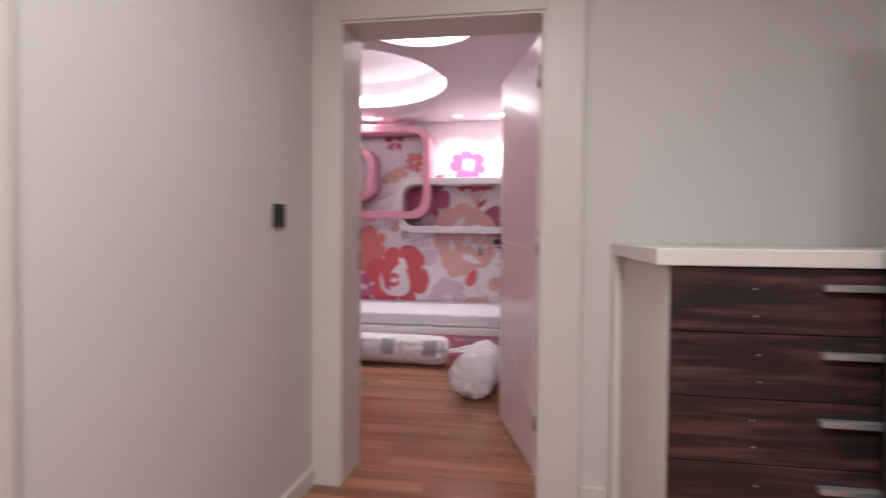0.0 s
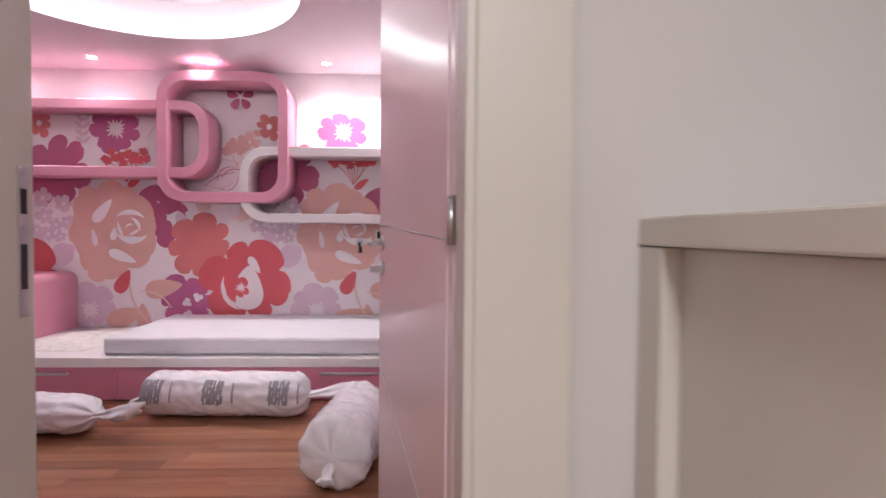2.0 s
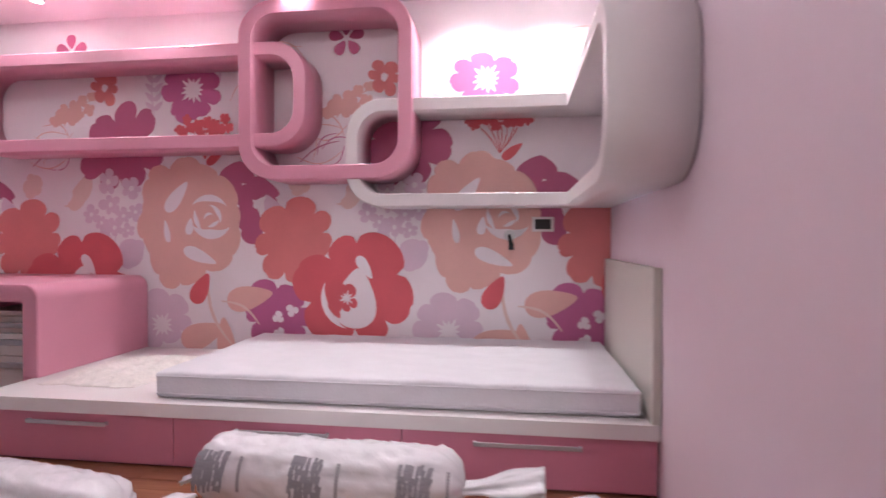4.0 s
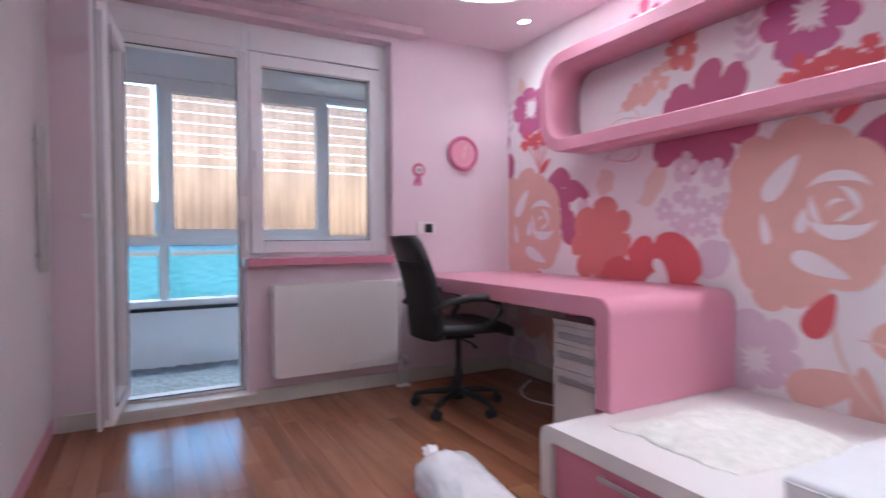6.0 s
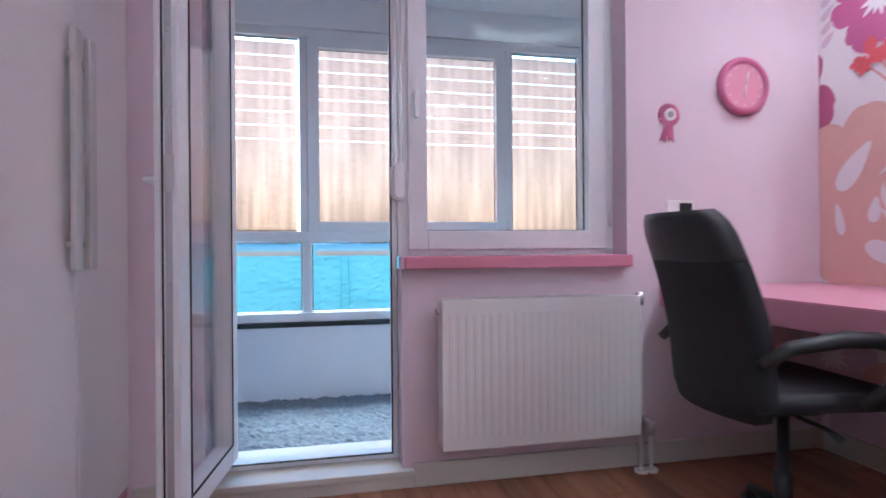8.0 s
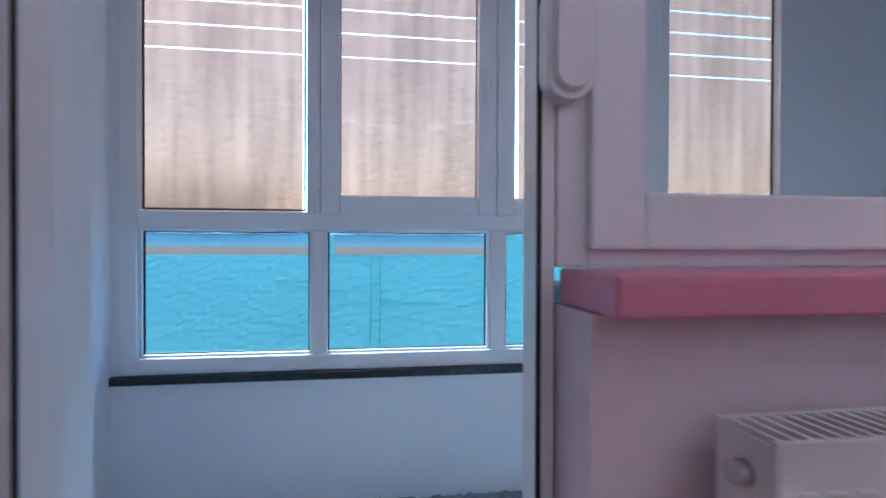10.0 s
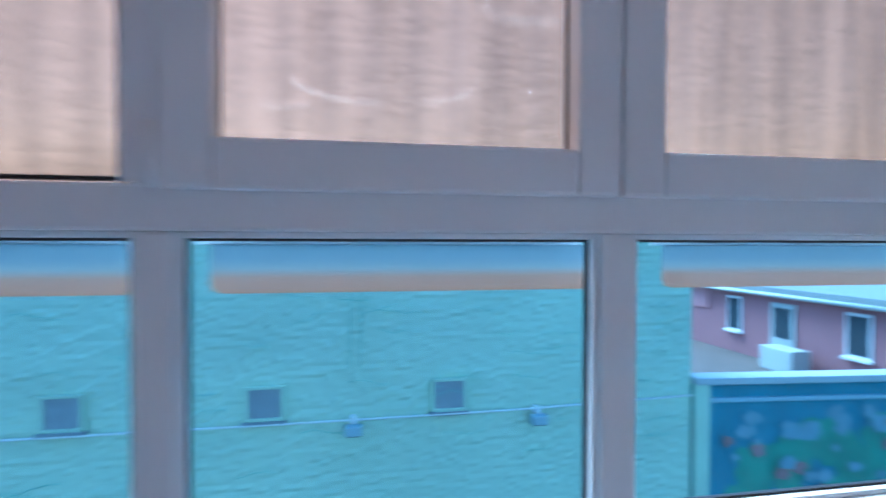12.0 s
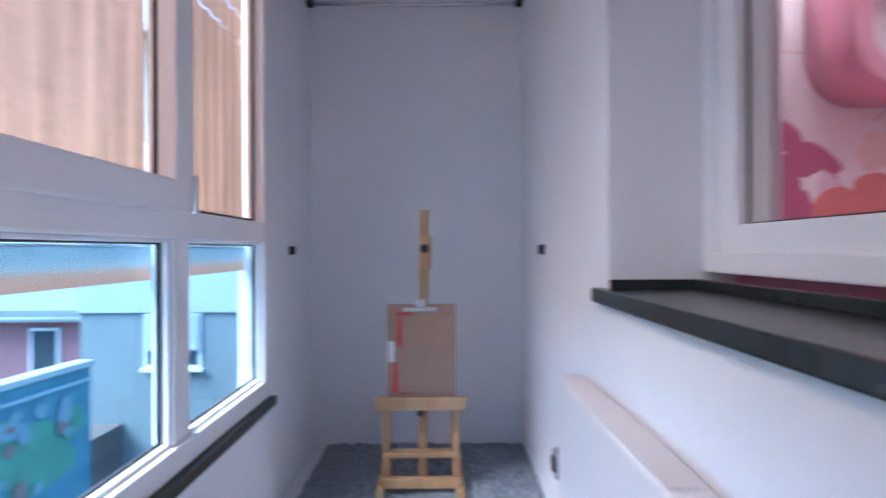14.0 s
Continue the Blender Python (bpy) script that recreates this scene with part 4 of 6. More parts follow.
def mattress():
    th = empty("mattress", -0.56, 6.15, 0.28, "bare white foam mattress on the platform bed", "mattress")
    x0, x1, y0, y1 = -1.575, 0.445, 5.665, 6.675
    bm = box(x0, x1, y0, y1, 0.281, 0.392, 0.020, 4)
    bmesh.ops.subdivide_edges(bm, edges=[e for e in bm.edges if e.calc_length() > 0.5], cuts=40, use_grid_fill=True)
    for v in bm.verts:
        q = noise.noise(v.co * 9) * 0.005 + noise.noise(v.co * 30) * 0.003
        if v.co.z > 0.29:
            v.co.z += q
        if v.co.y < y0 + 0.02:
            v.co.y += q
    for f in bm.faces:
        f.smooth = True
    c = part("cover", bm, M_MATTRESS, th)
    line = rounded(x0 - 0.001, x1 + 0.001, y0 - 0.001, y1 + 0.001, 0.02, 4)
    for z in (0.299, 0.374):
        part("piping", tube([(u, v, z) for u, v in line] + [(*line[0], z)], 0.004, 6), M_MATTRESS, c)


mattress()


def fleece():
    bm = bmesh.new()
    nx, ny = 56, 48
    grid = []
    for i in range(nx + 1):
        row = []
        for j in range(ny + 1):
            u, v = 2 * i / nx - 1, 2 * j / ny - 1
            p = Vector((u * 3, v * 3, 0.3))
            edge = 1 + 0.10 * noise.noise(p * 0.9)
            r = (abs(u) ** 4 + abs(v) ** 4) ** 0.25
            h = max(0.0, 1 - r ** 5) * (0.046 + 0.016 * noise.noise(p * 1.3)) + 0.014 * max(0, 1 - r ** 8) * noise.noise(Vector((u * 24, v * 24, 1)))
            row.append(bm.verts.new((-1.97 + 0.25 * u * edge + 0.05 * v, 6.08 + 0.29 * v * edge, 0.280 + max(0.001, h))))
        grid.append(row)
    for i in range(nx):
        for j in range(ny):
            bm.faces.new((grid[i][j], grid[i + 1][j], grid[i + 1][j + 1], grid[i][j + 1])).smooth = True
    rim = [grid[i][0] for i in range(nx)] + [grid[nx][j] for j in range(ny)] + [grid[i][ny] for i in range(nx, 0, -1)] + [grid[0][j] for j in range(ny, 0, -1)]
    low = [bm.verts.new((v.co.x, v.co.y, 0.279)) for v in rim]
    for k in range(len(rim)):
        bm.faces.new((rim[k], low[k], low[(k + 1) % len(rim)], rim[(k + 1) % len(rim)]))
    whole("cushion", bm, M_FUR, "flat fluffy white fleece cushion on the platform bed", "cushion", pivot=(-1.93, 6.08, 0.28))


fleece()

# ---- desk corner ----
def desk():
    th = empty("desk", -3.3, 6.3, 0, "built-in glossy pink desk with waterfall end", "desk")
    yf, zt, x1, t, r = 5.885, 0.738, -2.36, 0.085, 0.075
    o = [(WEST + 0.002, zt)]
    for k in range(11):
        a = radians(90 - 90 * k / 10)
        o.append((x1 - r + r * math.cos(a), zt - r + r * math.sin(a)))
    o += [(x1, 0.2802), (x1 - t, 0.2802)]
    for k in range(7):
        a = radians(90 * k / 6)
        o.append((x1 - t - 0.02 + 0.02 * math.cos(a), zt - t - 0.02 + 0.02 * math.sin(a)))
    o += [(WEST + 0.002, zt - t)]
    bm = prism(o, lambda u, v, k: (u, NORTH - 0.012 - k * (NORTH - 0.012 - yf), v))
    bmesh.ops.recalc_face_normals(bm, faces=bm.faces)
    bmesh.ops.bevel(bm, geom=[e for e in bm.edges if all(abs(v.co.y - yf) < 1e-5 for v in e.verts)], offset=0.004, segments=2, affect="EDGES")
    part("top", bm, M_PINK, th)
    part("side_panel", box(x1 - t, -2.437, yf + 0.003, NORTH - 0.02, 0.0, 0.282), M_PINK, th)


desk()


def drawer_unit():
    x0, x1, y0, y1 = -2.885, -2.455, 6.04, 6.62
    th = empty("drawer_unit", (x0 + x1) / 2, 6.3, 0, "white three-drawer pedestal with grey pulls under the desk", "drawer unit")
    part("body", box(x0, x1, y0 + 0.02, y1, 0.03, 0.56, 0.003), M_WHITE, th)
    part("top", box(x0 - 0.004, x1 + 0.004, y0, y1, 0.561, 0.585, 0.003), M_WHITE, th)
    for z0, z1 in ((0.47, 0.557), (0.35, 0.466), (0.035, 0.346)):
        dr = part("drawer", box(x0 + 0.002, x1 - 0.002, y0, y0 + 0.018, z0, z1, 0.002, 1), M_WHITE, th)
        part("handle", box(x0 + 0.05, x1 - 0.05, y0 - 0.014, y0 + 0.001, z1 - 0.062, z1 - 0.030, 0.004), M_GREYBAR, dr, "grey recessed pull")
    for cx, cy in ((x0 + 0.04, y0 + 0.06), (x1 - 0.04, y0 + 0.06), (x0 + 0.04, y1 - 0.05), (x1 - 0.04, y1 - 0.05)):
        part("foot", disc(cx, cy, 0.0, 0.018, 0.031, 14), M_BLACK, th)


drawer_unit()


def office_chair():
    cx, cy, turn = -3.505, 5.857, 84
    th = empty("office_chair", cx, cy, 0, "black office swivel chair with curved arms on castors", "chair")
    M = pose(cx, cy, 0, 0, 0, turn - 90) @ Matrix.Scale(0.95, 4)

    def put(name, b, mat, parent, label=""):
        bmesh.ops.transform(b, matrix=M, verts=b.verts)
        return part(name, b, mat, parent, label)
    # local frame: +y is the front of the seat
    def sheet(fn, nu, nv, thick):
        b = bmesh.new()
        rows = [[[b.verts.new(fn(2 * i / nu - 1, j / nv, k)) for j in range(nv + 1)] for i in range(nu + 1)] for k in (0, 1)]
        for k in (0, 1):
            for i in range(nu):
                for j in range(nv):
                    q = [rows[k][i][j], rows[k][i + 1][j], rows[k][i + 1][j + 1], rows[k][i][j + 1]]
                    b.faces.new(q if k else q[::-1]).smooth = True
        rim = [(i, 0) for i in range(nu)] + [(nu, j) for j in range(nv)] + [(i, nv) for i in range(nu, 0, -1)] + [(0, j) for j in range(nv, 0, -1)]
        for a in range(len(rim)):
            (i, j), (p, q) = rim[a], rim[(a + 1) % len(rim)]
            b.faces.new((rows[0][i][j], rows[0][p][q], rows[1][p][q], rows[1][i][j])).smooth = True
        bmesh.ops.recalc_face_normals(b, faces=b.faces)
        return b

    def back(u, v, k, z0, z1):
        z = z0 + (z1 - z0) * v
        g = (z - 0.44) / 0.60
        w = 0.225 - 0.02 * g * g + 0.012 * math.sin(g * 3)
        corner = 1 - 0.24 * (1 - math.sqrt(max(0, 1 - (max(0, g - 0.88) / 0.13) ** 2))) - 0.16 * max(0, 0.12 - g) / 0.12
        y = -0.225 - 0.13 * g + 0.035 * math.sin(g * math.pi) + 0.04 * u * u
        return (u * w * corner, y - 0.060 * k + 0.012 * k * abs(u) ** 2, z if k == 0 else z - 0.004)
    bk = put("backrest", sheet(lambda u, v, k: back(u, v, k, 0.46, 0.91), 14, 14, 0.04), M_MESH, th, "black fabric backrest")
    put("head_pad", sheet(lambda u, v, k: back(u, v, k, 0.905, 1.055), 14, 8, 0.05), M_LEATHER, bk, "smooth black leather top pad")

    def seat(u, v, k):
        w = 0.245 * (1 - 0.10 * (1 - v)) * (1 - 0.06 * max(0, v - 0.8) * 5)
        y = -0.24 + 0.50 * v
        z = 0.550 - 0.020 * math.sin(math.pi * v) * (1 - u * u) - 0.035 * max(0, v - 0.8) * 5 * max(0, v - 0.8) * 5 - 0.012 * u ** 4
        return (u * w, y, z - 0.07 * k * (1 - 0.35 * u ** 4))
    put("seat", sheet(seat, 14, 16, 0.07), M_LEATHER, th)
    for sx in (-1, 1):
        pts = [(0.255, -0.26, 0.56), (0.275, -0.19, 0.610), (0.285, -0.05, 0.632), (0.285, 0.05, 0.628), (0.283, 0.13, 0.60), (0.278, 0.140, 0.55), (0.265, 0.10, 0.49), (0.235, 0.06, 0.445), (0.16, 0.04, 0.425)]
        put("armrest", tube([(sx * a, b, c + 0.07) for a, b, c in pts], [0.016, 0.02, 0.023, 0.023, 0.02, 0.018, 0.018, 0.017, 0.014], 10), M_BLACK, th, "curved black plastic armrest")
    put("mechanism", box(-0.08, 0.08, -0.12, 0.08, 0.435, 0.495, 0.01), M_BLACK, th)
    put("lever", tube([(0.06, 0.0, 0.43), (0.15, 0.02, 0.42), (0.19, 0.03, 0.40)], [0.007, 0.007, 0.012], 8), M_BLACK, th)
    put("gas_lift", tube([(0, 0, 0.10), (0, 0, 0.24), (0, 0, 0.241), (0, 0, 0.45)], [0.027, 0.027, 0.018, 0.018], 16), M_BLACK, th)
    put("hub", tube([(0, 0, 0.065), (0, 0, 0.13)], [0.045, 0.036], 16), M_BLACK, th)
    for k in range(5):
        a = radians(72 * k + 20)
        c, s = math.cos(a), math.sin(a)
        leg = put("base_leg", tube([(0.03 * c, 0.03 * s, 0.105), (0.16 * c, 0.16 * s, 0.098), (0.270 * c, 0.270 * s, 0.075)], [0.022, 0.019, 0.015], 8), M_BLACK, th)
        ex, ey = 0.270 * c, 0.270 * s
        ca = put("castor", tube([(ex, ey, 0.078), (ex, ey, 0.048)], [0.013, 0.020], 10), M_BLACK, leg)
        for w in (-0.014, 0.014):
            put("wheel", tube([(ex - s * (w - 0.009), ey + c * (w - 0.009), 0.027), (ex - s * (w + 0.009), ey + c * (w + 0.009), 0.027)], 0.027, 16), M_RUBBER, leg)


office_chair()

# ---- window, balcony door, radiator ----
def bedroom_window():
    th = empty("window_1", -4.30, 5.27, 0.83, "white plastic bedroom window with closed sash", "window", kind="structure")
    x0, x1 = -4.345, -4.275
    part("window_frame", frame_yz(x0, x1, 4.80, 5.74, 0.872, 2.30, 0.045), M_PVC, th)
    part("shutter_box", box(x0 + 0.005, x1 + 0.012, 4.846, 5.694, 2.135, 2.254, 0.004), M_PVC, th, "white shutter box panel")
    sash = part("sash", frame_yz(x0 + 0.01, x1 + 0.016, 4.842, 5.698, 0.896, 2.128, 0.078, 0.006), M_PVC, th)
    part("gasket", frame_yz(-4.312, -4.306, 4.918, 5.622, 0.972, 2.052, 0.006, 0), M_RUBBER, sash, "black rubber glazing seal")
    pane_of("pane", -4.309, 4.92, 5.62, 0.974, 2.05, M_GLASS, sash)
    part("handle", box(-4.257, -4.235, 4.866, 4.884, 1.42, 1.53, 0.005), M_PVC, sash, "white plastic window handle")
    for z in (1.02, 2.02):
        part("hinge", tube([(-4.252, 5.712, z - 0.03), (-4.252, 5.712, z + 0.03)], 0.008, 10), M_PVC, sash)


def balcony_door():
    th = empty("door_3", -4.30, 4.45, 0.08, "white plastic glazed balcony door standing open", "door", kind="structure")
    x0, x1 = -4.345, -4.275
    bm = box(x0, x1, 4.10, 4.165, 0.071, 2.30, 0.004)
    box(x0, x1, 4.775, 4.798, 0.071, 2.30, 0.004, bm=bm)
    box(x0, x1, 4.165, 4.775, 2.075, 2.30, 0.004, bm=bm)
    box(x0, x1, 4.165, 4.775, 0.071, 0.092, 0.004, bm=bm)
    part("door_frame", bm, M_PVC, th)
    part("shutter_box", box(x1, x1 + 0.014, 4.13, 4.76, 2.135, 2.254, 0.004), M_PVC, th, "white shutter box panel")
    part("gasket", frame_yz(-4.274, -4.270, 4.163, 4.777, 0.090, 2.078, 0.006, 0), M_RUBBER, th, "black rubber seal")
    # leaf swung into the room, a little past square
    hinge, free = Vector((-4.266, 4.196, 0)), Vector((-3.715, 4.137, 0))
    d = (free - hinge).normalized()
    n = Vector((-d.y, d.x, 0))
    w = (free - hinge).length
    M = Matrix(((d.x, n.x, 0, hinge.x), (d.y, n.y, 0, hinge.y), (0, 0, 1, 0), (0, 0, 0, 1)))

    def put(name, b, mat, parent, label=""):
        bmesh.ops.transform(b, matrix=M, verts=b.verts)
        return part(name, b, mat, parent, label)
    z0, z1, e = 0.125, 2.07, 0.072
    bm = box(0, e, -0.062, 0, z0, z1, 0.006)
    box(w - e, w, -0.062, 0, z0, z1, 0.006, bm=bm)
    box(e, w - e, -0.062, 0, z0, z0 + e, 0.006, bm=bm)
    box(e, w - e, -0.062, 0, z1 - e, z1, 0.006, bm=bm)
    leaf_ob = put("leaf", bm, M_PVC, th, "white plastic door leaf")
    put("lip", box(w, w + 0.012, -0.062, -0.046, z0 - 0.012, z1, 0.002, 1), M_PVC, leaf_ob, "rebated outer lip")
    put("pane", box(e, w - e, -0.034, -0.026, z0 + e, z1 - e), M_GLASS, leaf_ob).visible_shadow = False
    bm = box(e - 0.002, w - e + 0.002, 0.0005, 0.0035, z0 + e - 0.002, z0 + e + 0.005)
    box(e - 0.002, e + 0.005, 0.0005, 0.0035, z0 + e + 0.005, z1 - e, bm=bm)
    box(w - e - 0.005, w - e + 0.002, 0.0005, 0.0035, z0 + e + 0.005, z1 - e, bm=bm)
    put("gasket", bm, M_RUBBER, leaf_ob, "black rubber glazing seal")
    put("seal", box(w + 0.0005, w + 0.004, -0.046, -0.042, z0, z1), M_RUBBER, leaf_ob, "black rubber edge seal")
    put("lock_strip", box(w, w + 0.003, -0.036, -0.019, 0.16, 2.03), M_GREYBAR, leaf_ob, "grey metal locking strip")
    for z in (0.45, 0.82, 1.28, 1.50, 1.72):
        put("bolt", tube([(w + 0.003, -0.028, z), (w + 0.012, -0.028, z)], 0.007, 10), M_STEEL, leaf_ob)
    put("lock_case", box(w + 0.003, w + 0.006, -0.040, -0.014, 1.06, 1.16), M_STEEL, leaf_ob, "steel lock face")
    put("handle", tube([(w - 0.036, -0.062, 1.10), (w - 0.036, -0.102, 1.10), (w - 0.05, -0.107, 1.10), (w - 0.15, -0.107, 1.10)], 0.010, 10), M_PVC, leaf_ob, "white lever handle")
    # shutter strap and its winder on the post between door and window
    st = empty("shutter_strap", -4.27, 4.80, 1.05, "grey shutter strap with round white winder", "shutter strap")
    part("strap", box(-4.272, -4.270, 4.785, 4.800, 1.20, 2.12), M_GREYBAR, st)
    part("strap", box(-4.272, -4.270, 4.810, 4.822, 1.20, 2.12), M_GREYBAR, st)
    o = rounded(4.772, 4.838, 1.09, 1.245, 0.032)
    bm = prism(o, lambda u, v, k: (-4.273 + 0.045 * k, u, v))
    bmesh.ops.recalc_face_normals(bm, faces=bm.faces)
    bmesh.ops.bevel(bm, geom=[e for e in bm.edges if all(v.co.x > -4.23 for v in e.verts)], offset=0.012, segments=3, affect="EDGES")
    part("winder", bm, M_PVC, st, "rounded white plastic winder")


bedroom_window()
balcony_door()
whole("door_step", box(-4.302, WEST + 0.028, 4.10, 4.842, 0.045, 0.070, 0.004), M_TRIM, "cream threshold board under the balcony door", "threshold", pivot=(-4.2, 4.45, 0.05))
whole("trim_step", box(WEST + 0.0005, WEST + 0.014, 4.10, 4.842, 0, 0.044, 0.002), M_TRIM, "cream riser under the balcony threshold", "riser", "structure")
whole("wall_step", box(-4.56, WEST, 4.10, 4.80, -0.1, 0.044), M_TRIM, "cream masonry step in the balcony doorway", "step", "structure")
whole("window_sill", box(-4.275, WEST + 0.058, 4.803, 5.735, 0.824, 0.872, 0.008, 3), M_PINKDARK, "glossy pink wooden window sill", "window sill", pivot=(-4.2, 5.27, 0.83))
whole("curtain_pelmet", box(WEST, WEST + 0.13, 3.87, 5.92, 2.335, 2.379, 0.004), M_PINKWALL, "pale pink curtain pelmet board under the ceiling", "pelmet", pivot=(-4.1, 4.9, 2.33))


def radiator():
    y0, y1, z0, z1 = 4.93, 5.72, 0.165, 0.710
    th = empty("radiator", -4.08, 5.32, z0, "white ribbed panel radiator under the window", "radiator")
    bm = box(-4.052, -4.036, y0, y1, z0, z1, 0.005)
    n, ribs = 24, []
    for k in range(n):
        y = y0 + 0.035 + (y1 - y0 - 0.07) * k / (n - 1)
        ribs.append(y)
    panel = part("front_panel", bm, M_RAD, th)
    for y in ribs:
        part("rib", box(-4.0358, -4.0335, y - 0.009, y + 0.009, z0 + 0.045, z1 - 0.045, 0.001, 1), M_RAD, panel)
    part("back_panel", box(-4.125, -4.110, y0 + 0.01, y1 - 0.01, z0 + 0.01, z1 - 0.02, 0.004), M_RAD, th)
    for a in (y0, y1 - 0.004):
        part("side_cover", box(-4.126, -4.036, a, a + 0.004, z0 + 0.01, z1, 0.0015, 1), M_RAD, th)
    bm = bmesh.new()
    for k in range(44):
        y = y0 + 0.012 + (y1 - y0 - 0.024) * k / 43
        box(-4.122, -4.040, y - 0.003, y + 0.003, z1 - 0.004, z1 + 0.003, bm=bm)
    box(-4.126, -4.118, y0, y1, z1 - 0.006, z1 + 0.004, bm=bm)
    box(-4.044, -4.036, y0, y1, z1 - 0.006, z1 + 0.004, bm=bm)
    part("top_grille", bm, M_RAD, th)
    part("bracket", box(WEST, -4.124, y0 + 0.15, y0 + 0.18, z0 + 0.1, z1 - 0.1), M_RAD, th)
    part("bracket", box(WEST, -4.124, y1 - 0.18, y1 - 0.15, z0 + 0.1, z1 - 0.1), M_RAD, th)
    part("plug", tube([(-4.08, y0 + 0.002, 0.67), (-4.08, y0 - 0.014, 0.67)], 0.014, 12), M_STEEL, th)
    pipe = part("pipe", tube([(-4.09, y1 + 0.03, 0.0), (-4.09, y1 + 0.03, 0.69), (-4.09, y1 + 0.02, 0.70), (-4.09, y1 - 0.005, 0.70)], 0.0085, 10), M_RAD, th)
    part("pipe", tube([(-4.09, y1 + 0.075, 0.0), (-4.09, y1 + 0.075, 0.16), (-4.09, y1 + 0.06, 0.205), (-4.09, y1 - 0.005, 0.205)], 0.0085, 10), M_RAD, th)
    for y, z in ((y1 + 0.03, 0.21), (y1 + 0.075, 0.17), (y1 + 0.03, 0.695)):
        part("valve", tube([(-4.09, y, z - 0.025), (-4.09, y, z + 0.025)], 0.017, 12), M_STEEL, th, "brushed metal valve")
    for y in (y1 + 0.03, y1 + 0.075):
        part("collar", disc(-4.09, y, 0.0, 0.026, 0.012, 18), M_RAD, th)


radiator()


def wardrobe():
    yf = 3.86
    edges_x = (-4.163, -3.77, -3.21, -2.66, -2.10, -1.55, -1.05, -0.80)
    pairs = {1: 1, 3: 1, 5: 1}
    for k in range(0, 7):
        a, b = edges_x[k], edges_x[k + 1]
        th = empty("wardrobe_unit", (a + b) / 2, yf - 0.28, 0, "tall white satin wardrobe unit on a pink plinth", "wardrobe", "fitted wardrobe row")
        part("body", box(a + 0.001, b - 0.001, 3.302, yf - 0.022, 0.10, 2.378), M_WHITE, th)
        part("plinth", box(a, b, 3.302, yf - 0.010, 0.0, 0.098), M_PINK, th, "pink lacquered plinth")
        dr = part("door", box(a + 0.0015, b - 0.0015, yf - 0.020, yf, 0.102, 2.374, 0.002, 1), M_WHITE, th)
        for e, off in ((k, 1), (k + 1, -1)):
            if e in pairs:
                x = edges_x[e] + off * 0.045
                bm = box(x - 0.022, x + 0.022, yf + 0.016, yf + 0.030, 0.85, 1.49, 0.003)
                for z in (0.92, 1.42):
                    box(x - 0.008, x + 0.008, yf, yf + 0.016, z - 0.008, z + 0.008, bm=bm)
                part("handle", bm, M_PALEBAR, dr, "long flat pale satin bar handle")


wardrobe()


def wall_clock():
    cy, cz = 6.288, 1.592
    th = empty("wall_clock", WEST, cy, cz, "round pink wall clock with translucent pink face", "clock")

    def lathe(profile, n=48):
        b = bmesh.new()
        rows = [[b.verts.new((WEST + x, cy + r * math.cos(2 * math.pi * k / n), cz + r * math.sin(2 * math.pi * k / n))) for k in range(n)] for r, x in profile]
        for p, q in zip(rows, rows[1:]):
            for k in range(n):
                b.faces.new((p[k], p[(k + 1) % n], q[(k + 1) % n], q[k])).smooth = True
        bmesh.ops.recalc_face_normals(b, faces=b.faces)
        return b
    part("rim", lathe([(0.118, 0.001), (0.126, 0.012), (0.124, 0.026), (0.115, 0.034), (0.104, 0.032), (0.096, 0.022)]), M_CLOCK, th, "raised deep pink rim")
    b = lathe([(0.097, 0.020), (0.05, 0.022), (0.001, 0.023)])
    part("face", b, M_PINK, th, "pink dial")
    part("hand", tube([(WEST + 0.027, cy, cz), (WEST + 0.027, cy + 0.02, cz + 0.06)], 0.003, 6), M_WHITE, th)
    part("hand", tube([(WEST + 0.029, cy, cz), (WEST + 0.029, cy - 0.005, cz - 0.05)], 0.003, 6), M_WHITE, th)
    for k in range(12):
        a = radians(30 * k)
        part("mark", box(WEST + 0.0225, WEST + 0.0245, cy + 0.083 * math.cos(a) - 0.003, cy + 0.083 * math.cos(a) + 0.003, cz + 0.083 * math.sin(a) - 0.003, cz + 0.083 * math.sin(a) + 0.003), M_WHITE, th)


